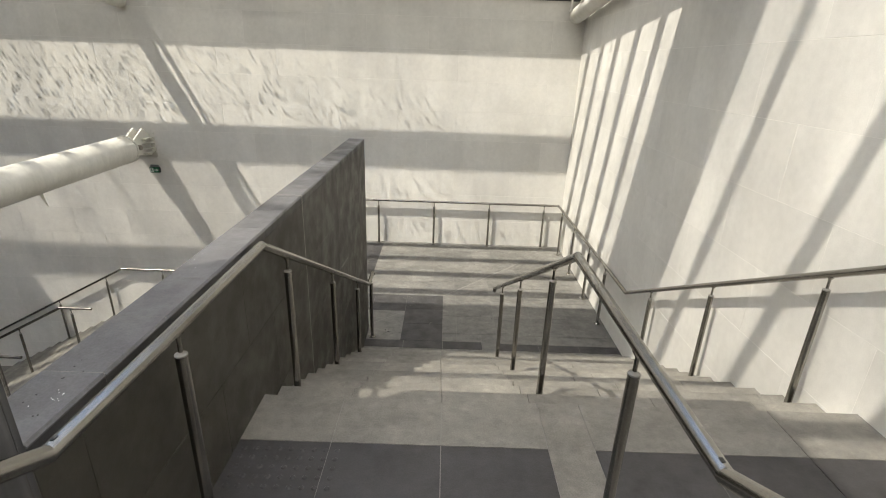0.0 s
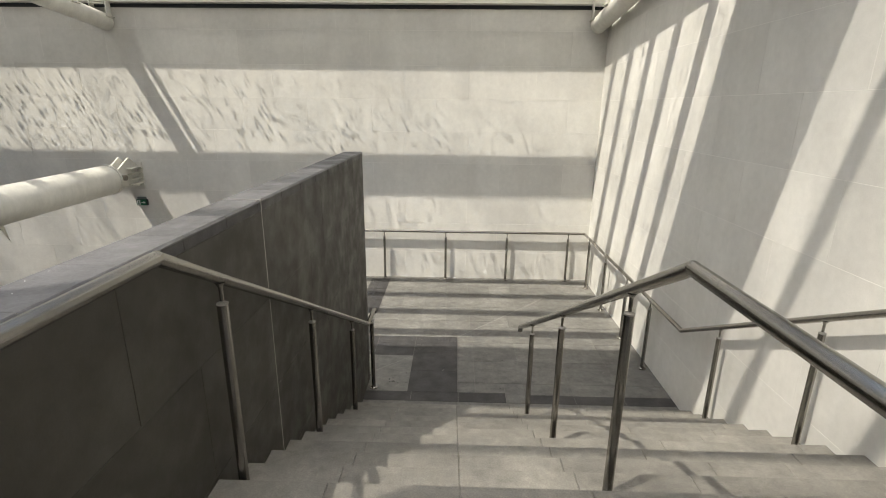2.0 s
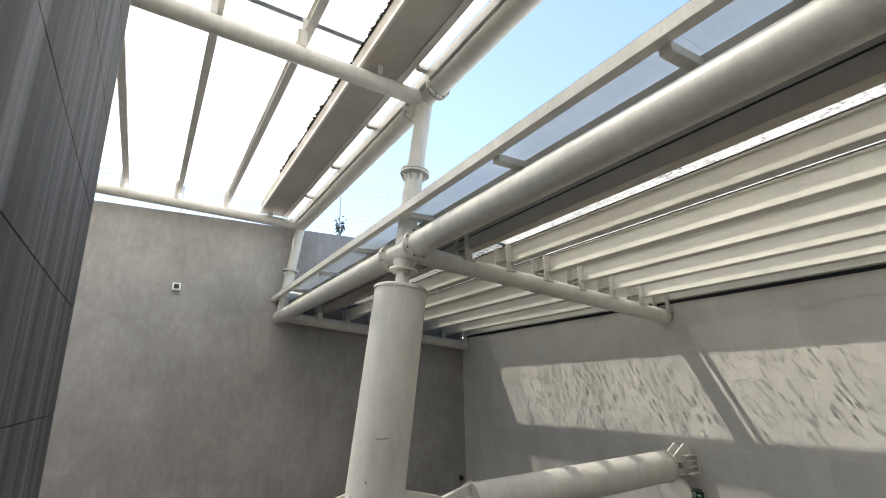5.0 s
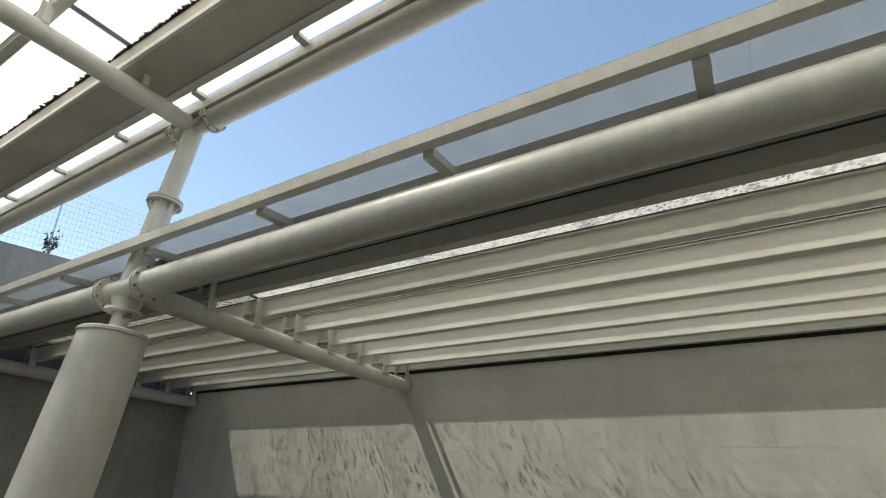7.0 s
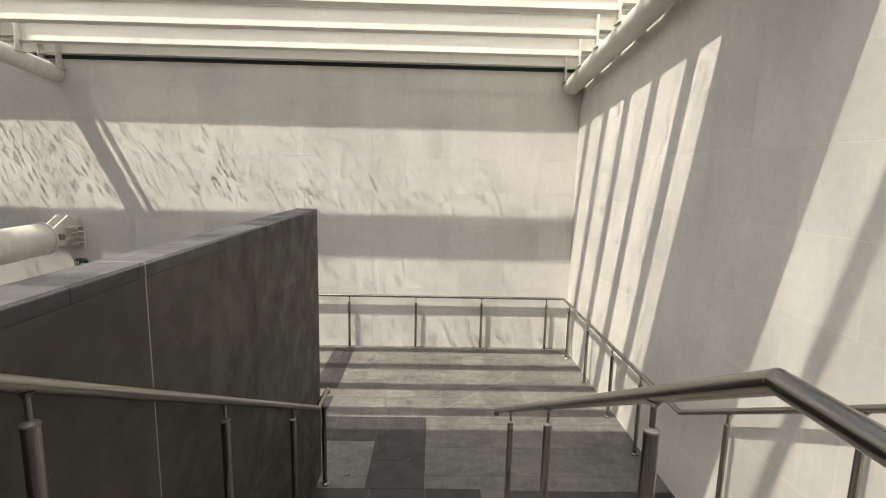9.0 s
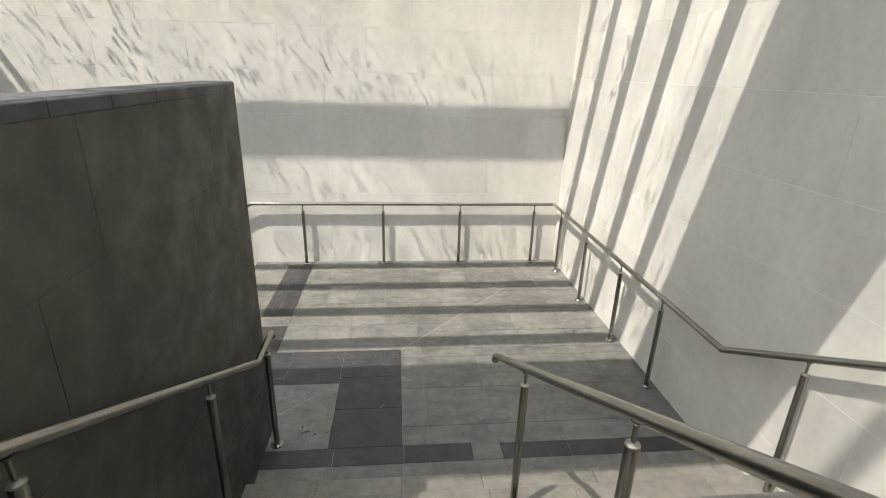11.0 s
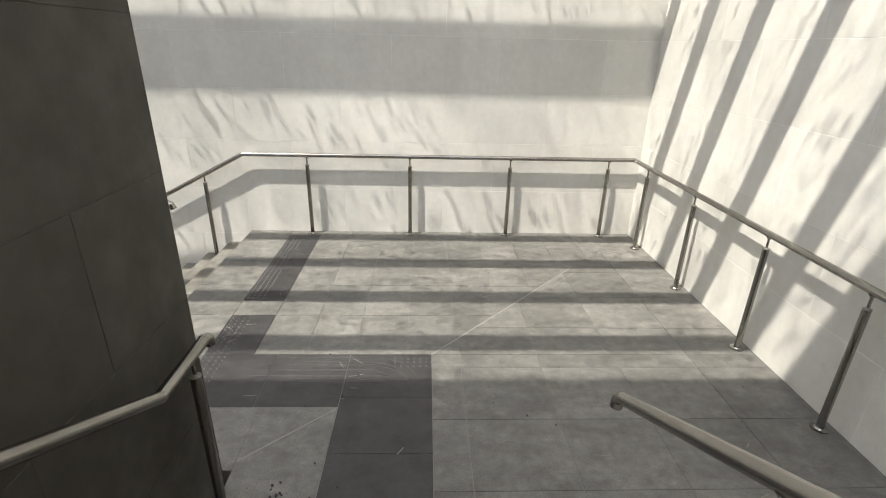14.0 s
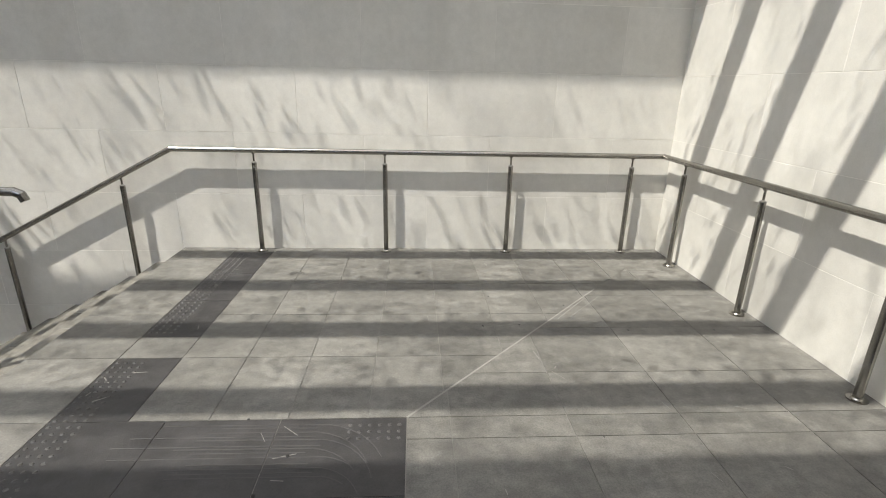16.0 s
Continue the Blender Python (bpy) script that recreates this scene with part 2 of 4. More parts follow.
def tube(bm, a, b, r0, r1=None, seg=16, caps=True):
    a, b = Vector(a), Vector(b)
    d = b - a
    m = Matrix.Translation((a + b) / 2) @ d.to_track_quat("Z", "Y").to_matrix().to_4x4()
    bmesh.ops.create_cone(bm, cap_ends=caps, segments=seg, radius1=r0, radius2=r0 if r1 is None else r1, depth=d.length, matrix=m)
    return bm


def tubes(*specs, seg=16):
    bm = bmesh.new()
    for s in specs:
        tube(bm, *s, seg=seg)
    return bm


def plate(points, thick, axis):
    """A flat plate: a polygon of 3D points, thickened along the axis."""
    bm = bmesh.new()
    a = Vector(axis).normalized() * thick / 2
    lo = [bm.verts.new(Vector(p) - a) for p in points]
    hi = [bm.verts.new(Vector(p) + a) for p in points]
    bm.faces.new(lo)
    bm.faces.new(hi)
    n = len(points)
    for i in range(n):
        bm.faces.new((lo[i], lo[(i + 1) % n], hi[(i + 1) % n], hi[i]))
    bmesh.ops.recalc_face_normals(bm, faces=bm.faces)
    return bm


def bend(points, r, seg=14):
    """A round bar through points, with filled joints."""
    bm = bmesh.new()
    for p, q in zip(points, points[1:]):
        tube(bm, p, q, r, seg=seg)
    for p in points[1:-1]:
        bmesh.ops.create_uvsphere(bm, u_segments=seg, v_segments=8, radius=r * 1.03, matrix=Matrix.Translation(p))
    return bm


# ---- the plan ----
X_PAR0, X_PAR, X_R = -1.475, -1.275, 2.30       # parapet's far and near face, the wall beside the stairs
Y_B = 9.98                                     # wall at the back
X_W = -13.75                                   # wall across the well
TOP, RISE, TREAD, STEPS = 1.80, 0.15, 0.284, 12
Y_NOSE = 5.46 - TREAD * (STEPS - 1)            # edge of the upper landing
X_NOSE = -2.37                                 # edge of the lower landing
Y_SIDE = 6.30                                  # open side of the lower flights
DEEP = -3.6                                    # floor of the well
Y_CLAD, X_CLAD = 0.88, -3.42                   # corner of the dark cladding
BAYS = (-13.5, -6.38, 2.12)                    # cross pipes of the roof

# walls: plain backing, the facing stones follow at the end
link("wall_north", boxes((X_W - 0.3, X_R + 0.3, Y_B + 0.002, Y_B + 0.35, DEEP - 0.3, 4.835)), WJOINT, None, "pale stone-faced wall behind the landing", "structure")
link("wall_east", boxes((X_R + 0.0012, X_R + 0.35, -7.0, Y_B + 0.35, DEEP - 0.3, 8.2)), WJOINT, None, "pale stone-faced wall beside the stairs", "structure")
link("wall_west", boxes((X_W - 0.3, X_W, -7.0, Y_B + 0.003, DEEP - 0.3, 7.72)), CONCRETE, None, "tall bare concrete wall across the well", "structure")
link("wall_south", boxes((X_W, X_R + 0.03, -7.3, -7.0, DEEP - 0.3, 7.0)), CONCRETE, None, "plain concrete wall closing the stairwell", "structure")
link("floor", boxes((X_W, X_R + 0.03, -7.0, Y_B + 0.03, DEEP - 0.3, DEEP)), FLOOR, None, "grey paved floor of the deep well", "structure")
link("ground", boxes((-400, 400, -400, -7.3, 3.0, 3.4), (-400, 400, Y_B + 0.35, 400, 3.0, 3.4), (-400, X_W - 0.3, -7.3, Y_B + 0.35, 3.0, 3.4), (X_R + 0.35, 400, -7.3, Y_B + 0.35, 3.0, 3.4)), CONCRETE, None, "open ground around the sunken stairwell", "structure")

# concrete bodies under the paving
bm = boxes((X_PAR, X_R + 0.002, 5.46, Y_B + 0.002, -0.35, -0.004), (X_NOSE + 0.02, X_PAR, Y_SIDE, Y_B + 0.002, -0.35, -0.004))
link("landing_slab", bm, JOINT, None, "concrete slab under the paved landing", "structure")
link("upper_landing_slab", boxes((X_PAR, X_R + 0.03, 0.80, Y_NOSE - 0.02, TOP - 0.35, TOP - 0.004)), JOINT, None, "concrete slab under the upper landing", "structure")
link("wall_under_stairs", boxes((X_PAR, X_R + 0.03, 5.3, 5.43, DEEP, -0.35)), CONCRETE, None, "concrete wall below the stairs", "structure")


def profile(points, a, b, axis):
    """A solid with a stepped outline, between two planes."""
    if axis == "x":
        pts = [((a + b) / 2, p, q) for p, q in points]
        return plate(pts, b - a, (1, 0, 0))
    pts = [(p, (a + b) / 2, q) for p, q in points]
    return plate(pts, b - a, (0, 1, 0))


def stair_outline(start, sign, top):
    pts = []
    for k in range(STEPS):
        u = start + sign * TREAD * k
        pts += [(u - sign * 0.02, top - RISE * k - 0.03), (u - sign * 0.02, top - RISE * (k + 1) - 0.03)]
    end = start + sign * TREAD * (STEPS - 1)
    return pts + [(end - sign * 0.02, top - RISE * STEPS - 0.3), (start - sign * 0.02, top - 0.35)]


FLIGHTS = []
for nm, start, sign, top, a, b, axis, lab in (
        ("stair_flight", Y_NOSE, 1, TOP, X_PAR, X_R + 0.03, "x", "grey stone stair flight between parapet and wall"),
        ("stair_flight", 0.84 - TREAD * (STEPS - 1), 1, TOP + RISE * STEPS, X_PAR, X_R + 0.03, "x", "grey stone stair flight coming down to the upper landing"),
        ("stair_flight", X_NOSE, -1, 0.0, Y_SIDE, Y_B + 0.03, "y", "grey stone stair flight turning down along the wall"),
        ("stair_flight", -7.35, -1, -RISE * STEPS, Y_SIDE, Y_B + 0.03, "y", "grey stone stair flight down to the well floor")):
    ob = link(nm, profile(stair_outline(start, sign, top), a, b, axis), CONCRETE, None, lab, "structure", smooth=False)
    FLIGHTS.append((ob, start, sign, top, a, b, axis))
link("upper_floor_slab", boxes((X_PAR, X_R + 0.03, -7.0, 0.84 - TREAD * (STEPS - 1), 3.2, 3.6)), FLOOR, None, "paved floor at the head of the stairs", "structure")
link("middle_landing_slab", boxes((-7.33, X_NOSE - TREAD * (STEPS - 1) - 0.02, Y_SIDE, Y_B + 0.03, -2.15, -1.8)), FLOOR, None, "grey paved landing between the lower flights", "structure")
link("stair_side_wall", boxes((-10.7, X_PAR0, Y_SIDE - 0.12, Y_SIDE, DEEP, -1.9)), CONCRETE, None, "concrete side of the lower stairs", "structure")

# parapet and cladding: bodies
link("parapet_core", boxes((X_PAR0 + 0.003, X_PAR - 0.003, Y_CLAD - 0.3, 6.19, DEEP, 2.7565)), CORE, None, "stone parapet between the stairs and the well", "structure")
link("wall_cladding", boxes((X_CLAD + 0.003, X_PAR - 0.003, -7.0, Y_CLAD - 0.003, DEEP, 8.2)), SEAL, None, "block clad in dark streaked panels", "structure")


# ---- handrails ----
def post(parent, x, y, z, height, disc):
    """A round post with base disc, cap and a thin pin under the rail."""
    h = height - 0.112
    p = part("post", tubes(((x, y, z), (x, y, z + h), 0.0225), seg=18), STEEL, parent)
    part("cap", tubes(((x, y, z + h), (x, y, z + h + 0.006), 0.0234), ((x, y, z + h + 0.006), (x, y, z + h + 0.012), 0.0225, 0.011), seg=18), SATIN, p)
    part("pin", tubes(((x, y, z + h + 0.015), (x, y, z + height - 0.028), 0.0085), seg=10), STEEL, p)
    part("saddle", tubes(((x, y, z + height - 0.034), (x, y, z + height - 0.018), 0.012, 0.022), seg=12), STEEL, p)
    if disc:
        part("base_disc", tubes(((x, y, z), (x, y, z + 0.008), 0.05), ((x, y, z + 0.008), (x, y, z + 0.016), 0.034, 0.026), seg=20), STEEL, p)
    return p


def handrail(label, runs, posts, r=0.0245):
    """Runs of rail through points; posts of x, y, floor height, rail height and whether a disc shows."""
    base = posts[0][:3]
    t = thing("handrail", label, "handrail", base, "stainless handrails")
    for pts in runs:
        part("rail", bend(pts, r), STEEL, t)
    for x, y, z, top, disc in posts:
        post(t, x, y, z, top - z, disc)
    return t


def slot(rail, x, y, z, slope):
    """A small open slot in the top of the bar, beside a bend."""
    d = Vector((0, 1, -slope)).normalized()
    c = Vector((x, y, z)) + Vector((0, slope, 1)).normalized() * 0.0245
    pts = [c + d * a + Vector((b, 0, 0)) for a, b in ((-0.008, -0.005), (-0.008, 0.005), (0.008, 0.005), (0.008, -0.005))]
    part("slot", plate(pts, 0.003, (0, slope, 1)), SEAL, rail, "small dark slot")


def step_z(y):
    """Height of the stair flight under y."""
    k = math.floor((y - Y_NOSE) / TREAD + 1)
    return TOP - RISE * max(0, min(STEPS, k))


RAIL_T, RAIL_B, Y_K0, Y_K1, Y_K2 = 2.77, 0.952, 0.84, 2.30, 5.73


def rail_z(y):
    if y < Y_K0:
        return RAIL_T + (Y_K0 - y) * 0.53
    return RAIL_T if y < Y_K1 else max(RAIL_B, RAIL_T - (y - Y_K1) * (RAIL_T - RAIL_B) / (Y_K2 - Y_K1))


def upper_z(y):
    k = math.floor((y - (0.84 - TREAD * (STEPS - 1))) / TREAD + 1)
    return TOP + RISE * STEPS - RISE * max(0, min(STEPS, k))


def stair_posts(x, ys):
    return [(x, y, upper_z(y) if y < Y_K0 else step_z(y), rail_z(y), False) for y in ys]


XL, XC, XR = -1.185, 0.475, 2.20
L = lambda x, y: (x, y, rail_z(y))
left = handrail("brushed steel handrail beside the dark parapet",
         [[L(XL, -2.4), L(XL, Y_K0), L(XL, Y_K1), L(XL, Y_K2), (XL, 6.10, RAIL_B), (XL, 6.135, RAIL_B - 0.012), (XL, 6.15, RAIL_B - 0.045)]],
         stair_posts(XL, (2.67, 3.80, 4.945, 1.445, 0.0, -1.2)) + [(XL - 0.01, 6.0, 0.0, RAIL_B, True)])
centre = handrail("brushed steel handrail down the middle of the stairs",
         [[L(XC, -2.4), L(XC, Y_K0), L(XC, Y_K1), L(XC, 5.70), (XC, 5.735, RAIL_B - 0.01), (XC, 5.745, RAIL_B - 0.05)]],
         stair_posts(XC, (2.75, 3.88, 4.99, 1.42, 0.0, -1.2)))
slot(left, XL, Y_K0 + 0.03, RAIL_T, 0.0)
slot(centre, XC, Y_K0 + 0.03, RAIL_T, 0.0)
lower = lambda u: 0.95 + (u - X_NOSE) * RISE / TREAD if u > X_NOSE - STEPS * TREAD else 0.95 - RISE * STEPS
handrail("brushed steel handrail along the pale walls round the landing",
         [[L(XR, -2.4), L(XR, Y_K0), L(XR, Y_K1), L(XR, Y_K2), (XR, 9.903, 0.95), (-2.335, 9.903, 0.95), (X_NOSE - STEPS * TREAD, 9.903, -0.85), (-7.4, 9.903, -0.85), (-10.8, 9.903, -2.65)]],
         [(XR, 6.59, 0, 0.95, True), (XR, 7.46, 0, 0.95, True), (XR, 8.485, 0, 0.95, True), (XR, 9.50, 0, 0.95, True),
          (1.90, 9.90, 0, 0.95, True), (0.74, 9.90, 0, 0.95, True), (-0.43, 9.90, 0, 0.95, True), (-1.61, 9.90, 0, 0.95, True),
          (-2.80, 9.90, -0.30, lower(-2.80), False), (-3.94, 9.90, -0.90, lower(-3.94), False), (-5.1, 9.90, -1.5, lower(-5.1), False),
          (-6.5, 9.90, -1.8, -0.85, True), (-7.8, 9.90, -2.1, -1.06, False), (-9.0, 9.90, -2.7, -1.69, False)]
         + stair_posts(XR, (2.73, 3.895, 5.03, 1.4, 0.0)))
for yy, lab in ((8.04, "brushed steel handrail down the middle of the lower stairs"), (6.42, "brushed steel handrail on the open side of the lower stairs")):
    handrail(lab, [[(-2.23, yy, 0.90), (-2.245, yy, 0.935), (-2.28, yy, 0.95), (-2.37, yy, 0.95), (X_NOSE - STEPS * TREAD, yy, -0.85), (-6.15, yy, -0.85)],
                   [(-6.8, yy, -0.85), (-7.4, yy, -0.85), (-10.8, yy, -2.65)]],
             [(-2.80, yy, -0.30, lower(-2.80), False), (-3.94, yy, -0.90, lower(-3.94), False), (-5.1, yy, -1.5, lower(-5.1), False), (-5.95, yy, -1.8, -0.85, True),
              (-7.2, yy, -1.8, -0.85, True), (-8.3, yy, -2.4, -1.33, False), (-9.5, yy, -3.0, -1.96, False)])


# ---- the inclined column and its struts ----
CX = -6.38
col = lambda z: Vector((CX, 4.14 + (z - 4.7) * 0.134, z))
column = thing("steel_column", "off-white painted inclined tubular steel column in the well", "column", col(DEEP))
part("shaft", tubes((col(DEEP), col(4.62), 0.355), seg=48), PAINT, column)
part("top_ring", tubes((col(4.62), col(4.655), 0.372), (col(4.655), col(4.668), 0.372, 0.355), seg=48), PAINT, column)
part("neck", tubes((col(4.66), col(4.71), 0.15, 0.10), (col(4.71), col(4.93), 0.095), (col(4.91), col(4.94), 0.20), (col(4.94), col(5.06), 0.13, 0.17), seg=20), PAINT, column)
part("pin", tubes(((CX - 0.16, *col(4.86)[1:]), (CX + 0.16, *col(4.86)[1:]), 0.035), seg=14), GREY_METAL, column)

arc = [col(2.783) + Vector((0.357 * math.cos(a), 0.357 * math.sin(a), 0)) for a in [radians(d) for d in (-38, -32, -26, -20, -12)]]
part("weld_mark", bend(arc, 0.005, 6), GREY_METAL, column)
part("rust_spot", tubes((col(2.32) + Vector((0.24, -0.24, 0)), col(2.32) + Vector((0.254, -0.254, 0)), 0.012), seg=8), GREY_METAL, column)


def lug(parent, s, py, pz):
    """Tapered cheek plates with stiffening ribs and a pin, on one side of the column."""
    cy = col(pz).y + s * 0.25
    for dx in (-0.075, 0.075):
        tip = [(CX + dx, py + s * 0.16 * math.cos(a), pz + 0.16 * math.sin(a)) for a in [radians(d) for d in (80, 40, 0, -40, -80)]]
        part("cheek_plate", plate([(CX + dx, cy, pz + 0.34)] + tip + [(CX + dx, cy, pz - 0.30)], 0.03, (1, 0, 0)), PAINT, parent)
    for dz in (0.17, 0.0, -0.17):
        c = col(pz).y
        fin = [(CX - 0.385, c + s * 0.04, pz + dz), (CX + 0.385, c + s * 0.04, pz + dz), (CX + 0.385, c + s * 0.20, pz + dz), (CX + 0.12, cy + s * 0.50, pz + dz), (CX - 0.12, cy + s * 0.50, pz + dz), (CX - 0.385, c + s * 0.20, pz + dz)]
        part("rib", plate(fin, 0.016, (0, 0, 1)), PAINT, parent)
    part("pin", tubes(((CX - 0.13, py, pz), (CX + 0.11, py, pz), 0.058), ((CX + 0.11, py, pz), (CX + 0.135, py, pz), 0.058, 0.03), seg=18), PIN, parent)


PL, PM, PR = (2.784, 1.84), (4.694, 1.845), (9.525, 1.948)
lug(column, -1, *PL)
lug(column, 1, *PM)


def strut(label, y0, z0, y1, z1, end):
    s = 1 if y1 > y0 else -1
    t = thing("steel_strut", label, "strut", (CX, y0, z0), "painted steel struts")
    z = lambda y: z0 + (z1 - z0) * (y - y0) / (y1 - y0)
    a, b = y0 + s * 0.50, y1 - s * end
    part("tube", tubes(((CX, a, z(a)), (CX, b, z(b)), 0.255), seg=40), PAINT, t)
    part("end_plate", tubes(((CX, a - s * 0.03, z(a)), (CX, a + s * 0.012, z(a)), 0.270), seg=40), PAINT, t)
    part("end_plate", tubes(((CX, b - s * 0.012, z(b)), (CX, b + s * 0.03, z(b)), 0.270), seg=40), PAINT, t)
    part("tongue", plate([(CX, y0 - s * 0.13, z0 + 0.10), (CX, a, z(a) + 0.26), (CX, a, z(a) - 0.26), (CX, y0 - s * 0.13, z0 - 0.10)], 0.07, (1, 0, 0)), PAINT, t)
    for dz in (0.11, -0.11):
        part("rib", boxes((CX - 0.14, CX + 0.14, min(a, a - s * 0.22), max(a, a - s * 0.22), z(a) + dz - 0.01, z(a) + dz + 0.01)), PAINT, t)
    return t


north = strut("off-white tubular steel strut from the column to the pale wall", *PM, *PR, 0.26)
part("tongue", plate([(CX, PR[0] + 0.10, PR[1] + 0.09), (CX, PR[0] - 0.26, PR[1] + 0.20), (CX, PR[0] - 0.26, PR[1] - 0.20), (CX, PR[0] + 0.10, PR[1] - 0.09)], 0.06, (1, 0, 0)), PAINT, north)
part("spike", plate([(CX, 7.05, 1.66), (CX, 7.13, 1.66), (CX + 0.02, 7.16, 1.40)], 0.012, (1, 0, 0)), PAINT, north)
strut("off-white tubular steel strut passing behind the dark cladding", *PL, -4.0, 1.84, 0.3)
shoe = thing("wall_bracket", "off-white steel bracket with ribs on the pale wall", "bracket", (CX, Y_B, PR[1]))
for dx in (-0.09, 0.09):
    outline = [(Y_B - 0.012, 0.20), (PR[0] + 0.24, 0.34), (PR[0] - 0.10, 0.15), (PR[0] - 0.16, 0.0), (PR[0] - 0.10, -0.14), (Y_B - 0.012, -0.22)]
    part("cheek_plate", plate([(CX + dx, y, PR[1] + dz) for y, dz in outline], 0.03, (1, 0, 0)), PAINT, shoe)
for dz in (0.14, 0.045, -0.05, -0.145):
    part("rib", boxes((CX - 0.19, CX + 0.19, PR[0] + 0.14, Y_B - 0.012, PR[1] + dz - 0.01, PR[1] + dz + 0.01)), PAINT, shoe)
part("pin", tubes(((CX - 0.17, PR[0], PR[1]), (CX + 0.17, PR[0], PR[1]), 0.05), seg=18), PIN, shoe)
part("wall_plate", boxes((CX - 0.20, CX + 0.20, Y_B - 0.014, Y_B + 0.01, PR[1] - 0.26, PR[1] + 0.24), bevel=0.004), PAINT, shoe)

# ---- roof steel ----
N_LOW, N_UP = Vector((CX, 4.18, 5.21)), Vector((CX, 4.55, 7.74))
glass_z = lambda y: 5.74 - 0.104 * (y - 4.0)
beam_z = lambda y: 5.21 - 0.107 * (y - 4.18)
PURLINS = [5.27 + 0.775 * i for i in range(7)]
top_z = lambda y: 8.34 + 0.045 * (4.0 - y)
upbeam_z = lambda y: 7.74 + 0.045 * (4.55 - y)
UP_PURLINS = [3.78 - 1.14 * i for i in range(9)]


def main_pipe(label, y, z, r):
    t = thing("roof_pipe", label, "pipe", (X_W, y, z), "painted roof pipes")
    for a, b in ((X_W, CX - 0.42), (CX + 0.42, X_R)):
        part("tube", tubes(((a, y, z), (b, y, z), r), seg=36), PAINT, t)
    part("sleeve", tubes(((CX - 0.36, y, z), (CX + 0.36, y, z), r * 0.86), seg=32), PAINT, t)
    for s in (-1, 1):
        for off in (0.365, 0.42):
            f = part("flange", tubes(((CX + s * off - 0.014, y, z), (CX + s * off + 0.014, y, z), r * 1.28), seg=28), PAINT, t)
        for k in range(8):
            a = radians(45 * k + 22)
            part("bolt", tubes(((CX + s * 0.34, y + r * 1.15 * math.cos(a), z + r * 1.15 * math.sin(a)), (CX + s * 0.45, y + r * 1.15 * math.cos(a), z + r * 1.15 * math.sin(a)), 0.014), seg=8), GREY_METAL, t)
    return t


main_pipe("thick off-white roof pipe crossing above the stairs", 4.18, 5.21, 0.165)
main_pipe("thick off-white pipe under the upper glass roof", 4.55, 7.74, 0.15)

for x in BAYS:
    st = thing("roof_stub_column", "off-white steel stub carrying the upper roof pipe", "column", (x, N_LOW.y, N_LOW.z), "stub columns of the roof")
    at = lambda f: Vector((x, N_LOW.y + (N_UP.y - N_LOW.y) * f, N_LOW.z + (N_UP.z - N_LOW.z) * f))
    part("lower_tube", tubes((at(0.0), at(0.48), 0.135), seg=28), PAINT, st)
    part("upper_tube", tubes((at(0.5), at(1.0), 0.125), seg=28), PAINT, st)
    for f in (0.478, 0.494):
        part("flange", tubes((at(f - 0.006), at(f + 0.006), 0.215), seg=28), PAINT, st)
    for k in range(8):
        a = radians(45 * k)
        o = Vector((0.17 * math.cos(a), 0.17 * math.sin(a), 0))
        part("gusset", plate([at(0.47) + o * 1.2, at(0.47) + o * 0.75, at(0.42) + o * 0.75], 0.012, (-math.sin(a), math.cos(a), 0)), PAINT, st)
    cb = thing("roof_crossbeam", "off-white tubular crossbeam with purlin brackets", "beam", (x, Y_B, beam_z(Y_B)), "roof crossbeams")
    part("tube", tubes(((x, 4.18, beam_z(4.18)), (x, 9.93, beam_z(9.93)), 0.138), seg=30), PAINT, cb)
    bmc = bmesh.new()
    bmesh.ops.create_uvsphere(bmc, u_segments=24, v_segments=12, radius=0.1375, matrix=Matrix.Translation((x, 9.93, beam_z(9.93))) @ Matrix.Diagonal((1, 0.4, 1, 1)))
    part("end_cap", bmc, PAINT, cb)
    for y in PURLINS:
        z0, z1 = beam_z(y) + 0.08, glass_z(y) - 0.03
        for dx in (-0.14, 0.14):
            part("bracket", boxes((x + dx - 0.006, x + dx + 0.006, y - 0.15, y - 0.022, z0, z1)), PAINT, cb)
        part("stiffener", boxes((x - 0.134, x + 0.134, y - 0.15, y - 0.012, (z0 + z1) / 2 - 0.015, (z0 + z1) / 2 - 0.005)), PAINT, cb)
        part("bracket_foot", boxes((x - 0.155, x + 0.155, y - 0.15, y + 0.05, z0 - 0.012, z0)), PAINT, cb)
    ub = thing("roof_crossbeam", "off-white tubular crossbeam under the upper glass", "beam", (x, 4.55, 7.74), "upper roof crossbeams")
    part("tube", tubes(((x, 4.55, upbeam_z(4.55)), (x, -6.9, upbeam_z(-6.9)), 0.125), seg=30), PAINT, ub)
    for y in UP_PURLINS:
        for dx in (-0.12, 0.12):
            part("bracket", boxes((x + dx - 0.006, x + dx + 0.006, y - 0.10, y - 0.022, upbeam_z(y) + 0.08, top_z(y) - 0.04)), PAINT, ub)


